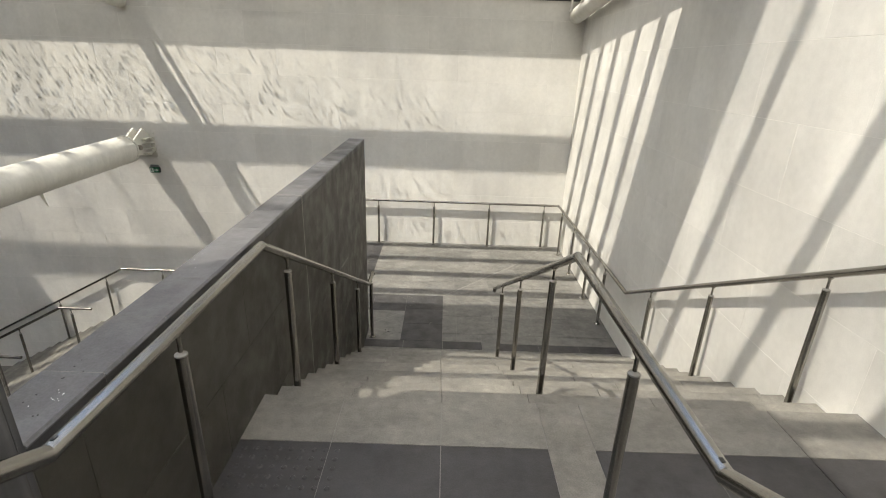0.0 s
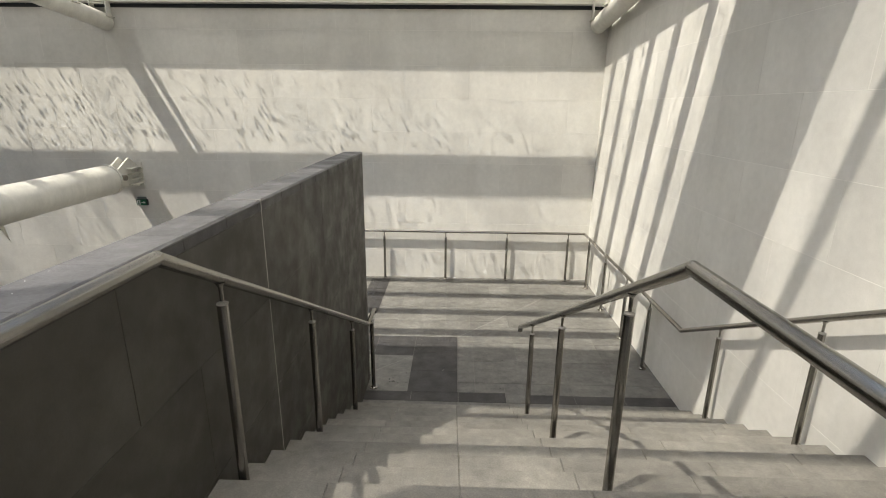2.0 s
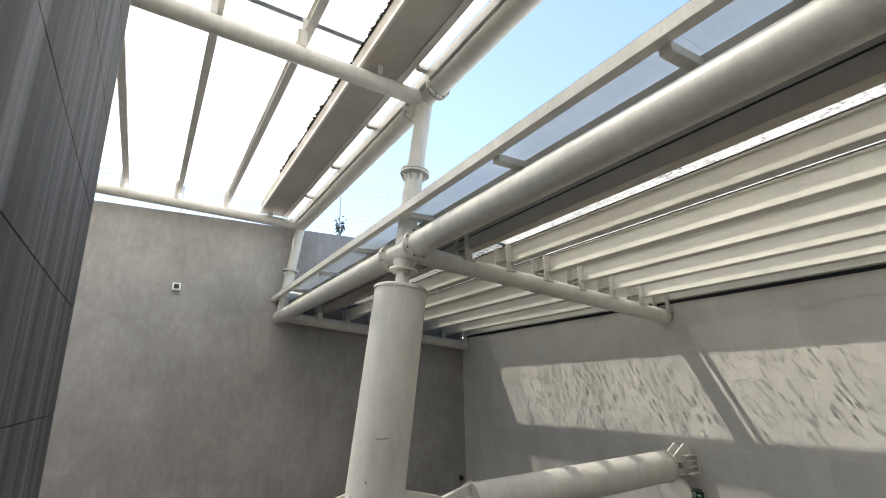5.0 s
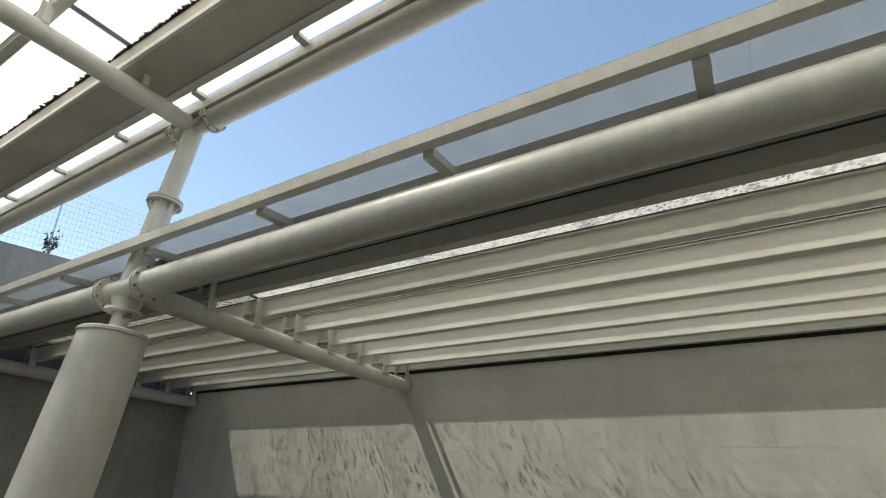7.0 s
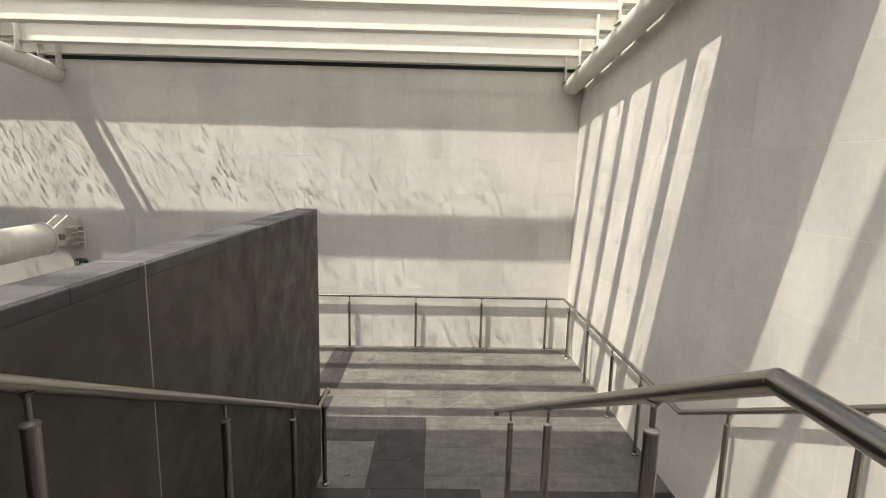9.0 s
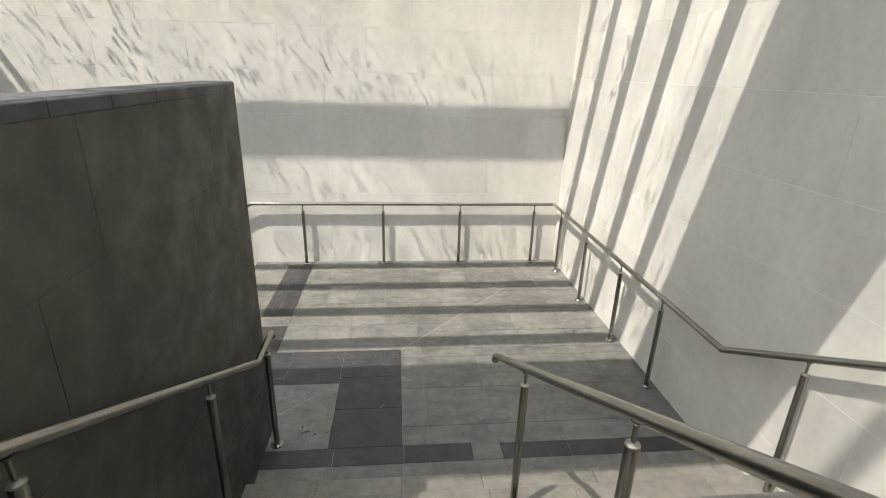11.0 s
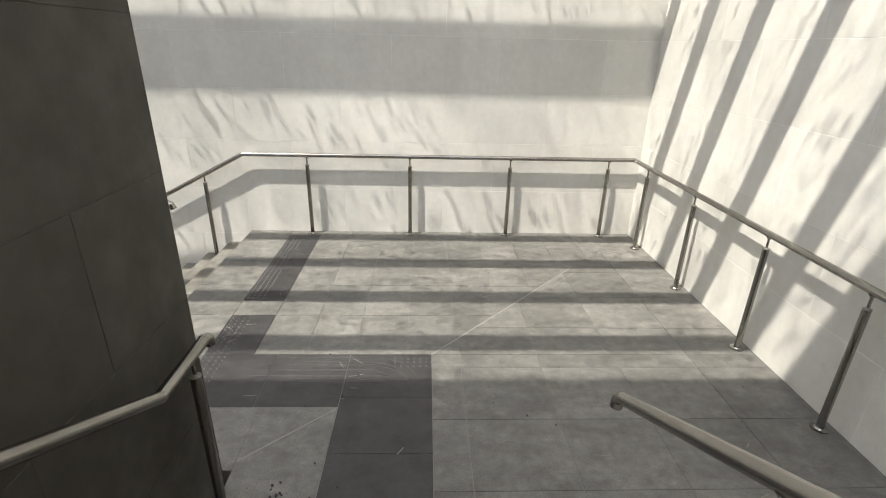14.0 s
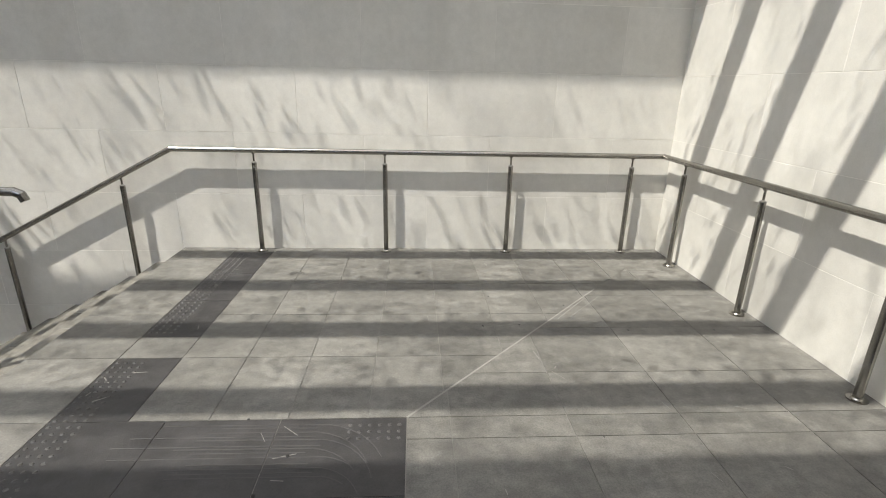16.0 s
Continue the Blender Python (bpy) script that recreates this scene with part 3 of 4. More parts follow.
def purlin(label, y, top, depth, width, group, paint=None):
    """An I-section across the whole roof."""
    t = thing("purlin", label, "purlin", (X_W, y, top - depth), group)
    a, b = X_W + 0.02, X_R - 0.02
    paint = paint or PAINT
    part("web", boxes((a, b, y - 0.007, y + 0.007, top - depth + 0.012, top - 0.012)), paint, t)
    part("top_flange", boxes((a, b, y - width * 0.32, y + width * 0.32, top - 0.012, top)), paint, t)
    part("bottom_flange", boxes((a, b, y - width / 2, y + width / 2, top - depth, top - depth + 0.014)), paint, t)
    part("seal", boxes((a, b, y - width * 0.32 - 0.006, y - width * 0.32 + 0.02, top, top + 0.016)), SEAL, t, "black rubber seal")


for y in PURLINS[1:]:
    purlin("off-white steel purlin under the dirty glass roof", y, glass_z(y) - 0.02, 0.29 if y < 9.5 else 0.20, 0.17, "purlins of the lower roof", PURLIN)
for y in UP_PURLINS[1:]:
    purlin("off-white steel purlin under the upper glass roof", y, top_z(y) - 0.02, 0.22, 0.12, "purlins of the upper roof")
gut = thing("roof_gutter", "deep grey-brown box gutter under the dirty glass", "gutter", (X_W, 5.3, 5.2))
part("front_face", boxes((X_W + 0.02, X_R - 0.02, 5.20, 5.22, 5.33, glass_z(5.22) - 0.02)), GUTTER, gut)
part("bottom", plate([(X_W + 0.02, 5.22, 5.34), (X_R - 0.02, 5.22, 5.34), (X_R - 0.02, 5.52, 5.405), (X_W + 0.02, 5.52, 5.405)], 0.018, (0, 0, 1)), GUTTER, gut)
part("back_face", boxes((X_W + 0.02, X_R - 0.02, 5.50, 5.52, 5.415, glass_z(5.52) - 0.012)), GUTTER, gut)
part("seam", boxes((X_W + 0.02, X_R - 0.02, 5.193, 5.20, 5.515, 5.532)), SEAL, gut, "black seam")
gut = thing("roof_gutter", "deep grey-brown box gutter under the upper glass", "gutter", (X_W, 3.8, 7.95))
part("front_face", boxes((X_W + 0.02, X_R - 0.02, 3.48, 3.50, 8.10, top_z(3.50) - 0.02)), GUTTER, gut)
part("bottom", boxes((X_W + 0.02, X_R - 0.02, 3.50, 4.10, 8.02, 8.04)), GUTTER, gut)
part("lip", boxes((X_W + 0.02, X_R - 0.02, 3.46, 3.54, 8.02, 8.10), bevel=0.004), PAINT, gut)
part("back_face", boxes((X_W + 0.02, X_R - 0.02, 4.00, 4.02, 8.04, 8.26)), SEAL, gut)

moss = thing("gutter_moss", "ragged fringe of dark moss and dirt along the upper gutter", "moss", (CX, 3.44, 8.33), kind="stuff")
tufts = random.Random(21)
verts, faces = [], []
swell = 0.5
for k in range(900):
    x = -11.5 + 0.0125 * k + tufts.uniform(-0.02, 0.02)
    swell = min(1.0, max(0.12, swell + tufts.uniform(-0.16, 0.16)))
    w, h, y = tufts.uniform(0.010, 0.026), tufts.uniform(0.012, 0.085) * swell, 3.475
    z = top_z(y) - 0.012
    n = len(verts)
    verts += [(x - w, y, z), (x + w, y, z), (x, y, z - 0.025), (x + tufts.uniform(-w, w), y - h, z - 0.008), (x, y + 0.01, z - 0.06)]
    faces += [(n, n + 3, n + 1), (n, n + 2, n + 3), (n + 1, n + 3, n + 2), (n, n + 1, n + 2), (n, n + 4, n + 2), (n + 1, n + 2, n + 4)]
me = bpy.data.meshes.new("fringe")
me.from_pydata([Vector(p) - BASE[moss.name] for p in verts], [], faces)
me.materials.append(MOSS)
fringe = new("fringe", me)
fringe.parent = moss

# edge beam of the lower glass, its struts and the plate behind them
edge = thing("roof_edge_beam", "off-white box beam along the edge of the glass", "beam", (X_W, 4.0, 5.7))
part("beam", boxes((X_W + 0.02, X_R - 0.02, 3.95, 4.06, 5.62, 5.735), bevel=0.004), PAINT, edge)
part("gutter_plate", boxes((X_W + 0.02, X_R - 0.02, 4.46, 4.50, 5.42, glass_z(4.5) - 0.012)), GUTTER, edge)
for k in range(9):
    x = -0.15 + 1.95 - 1.95 * k
    if abs(x - CX) > 0.3:
        part("strut", boxes((x - 0.05, x + 0.05, 4.06, 4.46, 5.56, 5.64), bevel=0.003), PAINT, edge)
up_edge = thing("roof_edge_beam", "off-white ladder frame along the upper pipe", "beam", (X_W, 4.4, 7.95))
part("beam", boxes((X_W + 0.02, X_R - 0.02, 4.10, 4.21, 8.00, 8.07), bevel=0.004), PAINT, up_edge)
part("beam", boxes((X_W + 0.02, X_R - 0.02, 4.38, 4.50, 7.83, 8.00), bevel=0.004), PAINT, up_edge)
for k in range(9):
    part("strut", boxes((X_R - 0.5 - 1.95 * k - 0.05, X_R - 0.5 - 1.95 * k + 0.05, 4.21, 4.40, 7.96, 8.02)), PAINT, up_edge)
part("pane", boxes((X_W + 0.02, X_R - 0.02, 4.212, 4.378, 8.03, 8.04)), GLASS_SLOT, up_edge, "milky glass strip")


def film_below(pane):
    """The milky film lies on the lower face alone."""
    pane.data.materials.append(GLASS_TOP)
    for f in pane.data.polygons:
        f.material_index = 0 if f.normal.z < -0.5 else 1


def glazing(name, label, ys, zf, material, xs, thick):
    t = thing(name, label, "glass roof", (X_W, ys[0], zf(ys[0])), kind="structure")
    for y0, y1 in zip(ys, ys[1:]):
        for x0, x1 in zip(xs, xs[1:]):
            pts = [(x0 + 0.0005, y0, zf(y0)), (x1 - 0.0005, y0, zf(y0)), (x1 - 0.0005, y1, zf(y1)), (x0 + 0.0005, y1, zf(y1))]
            film_below(part("pane", plate(pts, thick, (0, 0, 1)), material, t))
    return t


XS = [X_W + (CX - X_W) * k / 4 for k in range(5)] + [CX + (X_R - CX) * k / 4 for k in range(1, 5)]
for lab, ya, yb, zf in (("dark bar between the roof panes", 4.06, Y_B, glass_z), ("dark bar between the upper roof panes", -5.3, 4.0, top_z)):
    bar = thing("glazing_bar", lab, "glazing bar", (CX, ya, zf(ya)), "glazing bars")
    part("bar", plate([(CX - 0.045, ya, zf(ya) + 0.03), (CX + 0.045, ya, zf(ya) + 0.03), (CX + 0.045, yb, zf(yb) + 0.03), (CX - 0.045, yb, zf(yb) + 0.03)], 0.03, (0, 0, 1)), GREY_METAL, bar)
# added sheet, unseen above the panes: its edge sets where wall sunlight starts
wall_shade = thing("wall_top_shade", "added translucent sheet above the panes, dimming sun on the wall's top", "flashing", (X_W, Y_B, 5.1), kind="structure")
film_below(part("sheet", plate([(X_W, 9.605, glass_z(9.605) + 0.03), (X_R, 9.605, glass_z(9.605) + 0.03), (X_R, Y_B + 0.3, glass_z(Y_B + 0.3) + 0.03), (X_W, Y_B + 0.3, glass_z(Y_B + 0.3) + 0.03)], 0.01, (0, 0, 1)), MILKY_EDGE, wall_shade))
# dark strip stands in for the shade in the gap above the wall
part("closer", boxes((X_W, X_R, Y_B + 0.10, Y_B + 0.13, 4.835, glass_z(Y_B) + 0.02)), DARK_METAL, wall_shade)
over = lambda y: glass_z(y) + 0.008
ROWS = [4.49] + PURLINS[:-1]
glazing("glass_roof", "sloping glass roof with a film of dirt", ROWS[2:], over, GLASS, XS[4:], 0.012)
glazing("glass_roof", "mossy panes of the glass roof beside the gutter", ROWS[:3], over, GLASS_STRIP, XS[4:], 0.012)
glazing("glass_roof", "sloping glass roof with dirt specks, dimmed over the west of the well", ROWS, over, GLASS_WEST, XS[:5], 0.012)
glazing("glass_roof", "lowest row of speckled roof panes along the wall", [ROWS[-1], Y_B + 0.2], over, GLASS_FINE, XS, 0.012)
glazing("glass_roof", "pale glass strip along the roof edge beam", [3.97, 4.48], lambda y: glass_z(y) + 0.008, GLASS_CURB, XS, 0.012)
glazing("glass_roof", "narrow clear panes at the edge of the upper roof", [2.88, 4.06], lambda y: top_z(y) + 0.008, GLASS_EDGE, XS, 0.012)
glazing("glass_roof", "upper milky glass roof", [2.88] + UP_PURLINS[1:], lambda y: top_z(y) + 0.008, GLASS_HIGH, XS, 0.012)

# ---- west wall: fence, lamp, glazing with louvres ----
fence = thing("wire_fence", "galvanised wire mesh fence on top of the concrete wall", "fence", (X_W - 0.15, 7, 7.72))
for k in range(6):
    part("post", tubes(((X_W - 0.15, -0.5 + 2.1 * k, 7.72), (X_W - 0.15, -0.5 + 2.1 * k, 9.6), 0.024), seg=8), GALV, fence)
bm = bmesh.new()
for k in range(110):
    box(bm, X_W - 0.152, X_W - 0.148, -0.5 + 0.1 * k - 0.0025, -0.5 + 0.1 * k + 0.0025, 7.74, 9.58)
for k in range(13):
    box(bm, X_W - 0.153, X_W - 0.147, -0.5, 10.4, 7.76 + 0.148 * k - 0.0035, 7.76 + 0.148 * k + 0.0035)
tagged(part("mesh", bm, GALV, fence), kind="stuff")
lamp = thing("wall_lamp", "small dark square lamp on the concrete wall", "lamp", (X_W, 1.71, 5.82))
part("housing", boxes((X_W, X_W + 0.10, 1.62, 1.80, 5.73, 5.91), bevel=0.01), WHITE, lamp)
part("lens", boxes((X_W + 0.10, X_W + 0.106, 1.655, 1.765, 5.765, 5.875)), DARK_METAL, lamp)

dome = thing("dome_camera", "small black dome camera on the concrete wall", "camera", (X_W, 9.75, 0.75))
part("bracket", boxes((X_W, X_W + 0.10, 9.715, 9.785, 0.79, 0.83), bevel=0.006), DARK_METAL, dome)
bm = bmesh.new()
bmesh.ops.create_uvsphere(bm, u_segments=16, v_segments=10, radius=0.075, matrix=Matrix.Translation((X_W + 0.10, 9.75, 0.745)))
part("dome", bm, DARK_GLASS, dome)
part("collar", tubes(((X_W + 0.10, 9.75, 0.755), (X_W + 0.10, 9.75, 0.80), 0.078), seg=16), DARK_METAL, dome)

sprig = thing("weed", "small dark weed growing on the wall's top", "plant", (X_W - 0.13, 5.83, 7.72))
leafy = random.Random(8)
stem = bmesh.new()
crown = bmesh.new()
for k in range(9):
    a, h = leafy.uniform(0, 6.28), leafy.uniform(0.25, 0.58)
    tip = Vector((X_W - 0.13 + 0.14 * math.cos(a), 5.83 + 0.14 * math.sin(a), 7.72 + h))
    tube(stem, (X_W - 0.13, 5.83, 7.72), tip, 0.006, 0.002, seg=5)
    for j in range(16):
        c = Vector((X_W - 0.13, 5.83, 7.72)).lerp(tip, leafy.uniform(0.3, 1.0)) + Vector([leafy.gauss(0, 0.03) for _ in range(3)])
        d = Vector([leafy.gauss(0, 1) for _ in range(3)]).normalized()
        w = d.cross(Vector((0.3, 0.5, 0.8))).normalized() * 0.012
        crown.faces.new([crown.verts.new(c + v) for v in (-d * 0.05, w * 1.8, d * 0.055, -w * 1.8)])
part("stem", stem, LEAF, sprig)
part("leaves", crown, LEAF, sprig)

curtain = thing("window_1", "dark glazed wall with steel mullions at the bottom of the well", "window", (X_W, 4.6, DEEP), kind="structure")
part("glass", boxes((X_W + 0.02, X_W + 0.035, -2.0, 9.9, DEEP, -0.45)), DARK_GLASS, curtain)
part("head_frame", boxes((X_W, X_W + 0.12, -2.0, 9.9, -0.47, -0.40)), DARK_METAL, curtain)
for y in (2.62, 2.80, 4.22, 4.42, 8.86, 9.2, 9.5):
    part("mullion", boxes((X_W + 0.035, X_W + 0.11, y - 0.035, y + 0.035, DEEP, -0.47), bevel=0.004), MULLION, curtain)
for y in (0.4, 2.62, 2.80, 4.22, 4.42, 8.86, 9.2):
    for z in (-0.72, -2.0, -3.2):
        for dy in (-0.075, 0.075):
            part("clamp", tubes(((X_W + 0.035, y + dy, z + dy * 0.6), (X_W + 0.16, y + dy, z + dy * 0.6), 0.042, 0.034), seg=12), GREY_METAL, curtain)
for z in (-0.72, -2.0):
    part("rod", tubes(((X_W + 0.13, -1.8, z), (X_W + 0.13, 9.7, z), 0.012), seg=8), MULLION, curtain)
for y0, y1 in ((-1.2, 2.48), (4.58, 8.72)):
    d = thing("louvre_panel", "grey metal panel with horizontal louvres", "louvre", (X_W + 0.12, (y0 + y1) / 2, DEEP), "louvre panels")
    part("panel", boxes((X_W + 0.115, X_W + 0.15, y0, y1, DEEP, -0.84), bevel=0.004), LOUVRE, d)
    part("recess", boxes((X_W + 0.151, X_W + 0.155, y0 + 0.35, y1 - 0.30, DEEP + 0.1, -1.42)), DARK_METAL, d)
    for k in range(14):
        z = -1.47 - 0.145 * k
        part("slat", plate([(X_W + 0.155, y0 + 0.36, z), (X_W + 0.155, y1 - 0.31, z), (X_W + 0.20, y1 - 0.31, z - 0.09), (X_W + 0.20, y0 + 0.36, z - 0.09)], 0.012, (1, 0, 0.5)), LOUVRE, d)

# exit sign under the bracket
sign = thing("exit_sign", "small green emergency exit sign with white arrow", "sign", (-6.265, Y_B, 1.42))
part("case", boxes((-6.365, -6.165, Y_B - 0.06, Y_B, 1.365, 1.485), bevel=0.006), DARK_METAL, sign)
part("face", boxes((-6.359, -6.171, Y_B - 0.066, Y_B - 0.061, 1.371, 1.479)), GREEN, sign)
part("door_mark", boxes((-6.345, -6.285, Y_B - 0.070, Y_B - 0.067, 1.382, 1.468)), WHITE, sign)
part("door_leaf", boxes((-6.325, -6.303, Y_B - 0.073, Y_B - 0.071, 1.388, 1.455)), GREEN, sign)
arrow = [(-6.265, 1.432), (-6.222, 1.432), (-6.222, 1.452), (-6.180, 1.424), (-6.222, 1.396), (-6.222, 1.416), (-6.265, 1.416)]
part("arrow", plate([(x, Y_B - 0.068, z) for x, z in arrow], 0.003, (0, 1, 0)), WHITE, sign)
part("mounting_plate", boxes((-6.345, -6.195, Y_B - 0.05, Y_B, 1.485, 1.525), bevel=0.004), GREY_METAL, sign)
spot = thing("wall_fitting", "small dark fitting on the pale wall", "fitting", (-12.4, Y_B, -1.64))
part("plate", boxes((-12.46, -12.40, Y_B - 0.02, Y_B, -1.70, -1.58)), DARK_METAL, spot)
part("arm", tubes(((-12.43, Y_B - 0.02, -1.64), (-12.30, Y_B - 0.16, -1.66), 0.02), seg=10), DARK_METAL, spot)

# ---- paving, facing stones ----
PIECES = {}


def piece(parent, size, place, material, gap=0.003, chamfer=0.003, key=""):
    """A slab that shares its mesh with the others of its size. size: x, y, z extents; place: its centre."""
    k = (*[round(v, 3) for v in size], material.name, key)
    if k not in PIECES:
        bm = bmesh.new()
        sx, sy, sz = [v / 2 - g for v, g in zip(size, [gap if v > 0.08 else 0 for v in size])]
        box(bm, -sx, sx, -sy, sy, -sz, sz, bevel=chamfer)
        me = bpy.data.meshes.new("slab")
        bm.to_mesh(me)
        bm.free()
        me.materials.append(material)
        PIECES[k] = me
    ob = new("slab", PIECES[k])
    ob.parent = parent
    ob.location = Vector(place) - BASE[parent.name]
    return ob


def clip(poly, a, b):
    """The part of a polygon to the left of the line a to b."""
    out = []
    side = lambda p: (b[0] - a[0]) * (p[1] - a[1]) - (b[1] - a[1]) * (p[0] - a[0])
    for p, q in zip(poly, poly[1:] + poly[:1]):
        sp, sq = side(p), side(q)
        if sp >= 0:
            out.append(p)
        if sp * sq < 0:
            f = sp / (sp - sq)
            out.append((p[0] + f * (q[0] - p[0]), p[1] + f * (q[1] - p[1])))
    return out


paving = thing("floor_landing", "grey stone paving of the landing with dark guide strips", "floor", (0, 7.7, 0), kind="structure")
DA, DB = (-0.19, 7.37), (2.30, 10.0)


def paver(x0, x1, y0, y1, material, lines=(), parent=None, z=0.0):
    poly = [(x0, y0), (x1, y0), (x1, y1), (x0, y1)]
    for a, b in lines:
        poly = clip(poly, a, b)
    area = abs(sum(p[0] * q[1] - q[0] * p[1] for p, q in zip(poly, poly[1:] + poly[:1]))) / 2 if len(poly) > 2 else 0
    if area < 0.004:
        return
    c = Vector((sum(p[0] for p in poly) / len(poly), sum(p[1] for p in poly) / len(poly)))
    g = 0.0022
    pts = []
    for p in poly:
        d = c - Vector(p)
        pts.append((p[0] + math.copysign(min(g, abs(d.x)), d.x), p[1] + math.copysign(min(g, abs(d.y)), d.y), z - 0.0145))
    bm = plate(pts, 0.029, (0, 0, 1))
    link("paver", bm, material, parent or paving, smooth=False)


def rect_minus(x0, x1, y0, y1, holes):
    """Rectangles that fill x0..x1, y0..y1 outside the holes."""
    todo = [(x0, x1, y0, y1)]
    for hx0, hx1, hy0, hy1 in holes:
        nxt = []
        for a, b, c, d in todo:
            if hx0 >= b or hx1 <= a or hy0 >= d or hy1 <= c:
                nxt.append((a, b, c, d))
                continue
            if a < hx0:
                nxt.append((a, hx0, c, d))
            if b > hx1:
                nxt.append((hx1, b, c, d))
            m0, m1 = max(a, hx0), min(b, hx1)
            if c < hy0:
                nxt.append((m0, m1, c, hy0))
            if d > hy1:
                nxt.append((m0, m1, hy1, d))
        todo = nxt
    return [r for r in todo if r[1] - r[0] > 0.01 and r[3] - r[2] > 0.01]


DARKS = [(-0.79, -0.19, 5.93, 7.37), (-1.86, -0.79, 6.80, 7.37), (-1.86, -1.50, 7.37, 7.94), (-1.86, -1.50, 8.19, 9.84), (-1.29, 0.37, 5.74, 5.93), (0.60, 2.30, 5.74, 5.91)]
jit = random.Random(3)
xs_a = [-2.37, -1.86, -1.50, -1.13, -0.76, -0.38, 0.0, 0.385, 0.77, 1.155, 1.54, 1.925, 2.30]
ys_a = [7.37, 7.94, 8.505, 9.07, 9.635, Y_B]
for y0, y1 in zip(ys_a, ys_a[1:]):
    for x0, x1 in zip(xs_a, xs_a[1:]):
        for r in rect_minus(x0, x1, y0, y1, DARKS):
            paver(*r, FLOOR, [(DA, DB)] if x1 > -0.19 else [])
xs_b = [-0.19, 0.02, 0.60, 1.175, 1.755, 2.30]
ys_b = [5.44, 5.74, 6.15, 6.68, 7.215, 7.75, 8.29, 8.83, 9.37, Y_B]
for y0, y1 in zip(ys_b, ys_b[1:]):
    for x0, x1 in zip(xs_b, xs_b[1:]):
        for r in rect_minus(x0, x1, y0, y1, DARKS):
            if r[3] <= 7.38 or r[2] < 7.37:
                for q in ([(r[0], r[1], r[2], min(r[3], 7.37))] + ([(r[0], r[1], 7.37, r[3])] if r[3] > 7.375 else [])):
                    paver(*q, FLOOR, [(DB, DA)] if q[2] >= 7.36 else [])
            else:
                paver(*r, FLOOR, [(DB, DA)])
for r in rect_minus(X_PAR, -0.19, 5.44, 6.80, DARKS):
    paver(*r, FLOOR)
for r in rect_minus(X_NOSE, X_PAR, Y_SIDE, 6.80, []) + [(X_NOSE, -1.86, 6.80, 7.37)]:
    paver(*r, FLOOR)
for x0, x1, y0, y1 in DARKS:
    if x1 - x0 > y1 - y0:
        n = max(1, round((x1 - x0) / 0.55))
        for k in range(n):
            paver(x0 + (x1 - x0) * k / n, x0 + (x1 - x0) * (k + 1) / n, y0, y1, DARKFLOOR)
    else:
        n = max(1, round((y1 - y0) / 0.55))
        for k in range(n):
            paver(x0, x1, y0 + (y1 - y0) * k / n, y0 + (y1 - y0) * (k + 1) / n, DARKFLOOR)
bm = bmesh.new()
for rx0, rx1, ry0, ry1 in ((-1.86, -1.66, 6.85, 7.92), (-1.86, -1.66, 8.22, 9.82), (-0.48, -0.20, 7.20, 7.36)):
    nx, ny = round((rx1 - rx0) / 0.046), round((ry1 - ry0) / 0.046)
    for i in range(nx):
        for j in range(ny):
            x, y = rx0 + 0.025 + i * 0.046, ry0 + 0.025 + j * 0.046
            tube(bm, (x, y, 0), (x, y, 0.005), 0.0105, 0.006, seg=8)
tagged(part("tactile_studs", bm, STUD, paving), kind="stuff")


def scratch(points, width, parent, z=0.0, tone_mat=None):
    """A thin pale scuff on the paving."""
    bm = bmesh.new()
    for p, q in zip(points, points[1:]):
        p, q = Vector((*p, z)), Vector((*q, z))
        n = Vector((-(q - p).y, (q - p).x, 0)).normalized() * width / 2
        f = [bm.verts.new(v + Vector((0, 0, h))) for h in (-0.001, 0.0012) for v in (p - n, q - n, q + n, p + n)]
        for a in ((4, 5, 6, 7), (0, 1, 5, 4), (1, 2, 6, 5), (2, 3, 7, 6), (3, 0, 4, 7)):
            bm.faces.new([f[i] for i in a])
    part("scuff", bm, tone_mat or SCRATCH, parent)


scratch([DA, (0.55, 8.15), (1.30, 8.95)], 0.011, paving)
scratch([(0.85, 8.42), (1.15, 8.76)], 0.007, paving)
scratch([(0.95, 8.45), (1.28, 8.80)], 0.004, paving)
scratch([(0.30, 8.30), (0.62, 8.36)], 0.004, paving)
scratch([(-0.80, 6.78), (-1.27, 6.36)], 0.008, paving)
for k in range(13):
    # wheel scuffs that run along the dark strip and bend towards the stairs
    yy, r = 7.335 - 0.028 * k + jit.uniform(-0.008, 0.008), 0.34 - 0.012 * k
    xe = -0.62 + jit.uniform(-0.05, 0.05)
    line = [(jit.uniform(-1.5, -1.0), yy), (xe, yy - 0.004)]
    if k % 2 == 0:
        line += [(xe + r * math.sin(a), yy - r * (1 - math.cos(a))) for a in [radians(d) for d in range(10, 10 + 10 * jit.randint(3, 8), 10)]]
    scratch(line, jit.uniform(0.002, 0.0055), paving, 0.0, FAINT)
for k in range(60):
    x, y = jit.uniform(-1.9, 2.1), jit.uniform(6.0, 9.7)
    a = jit.uniform(0, 3.1)
    d = jit.uniform(0.02, 0.10)
    scratch([(x, y), (x + d * math.cos(a), y + d * math.sin(a))], jit.uniform(0.002, 0.005), paving)
bm = bmesh.new()
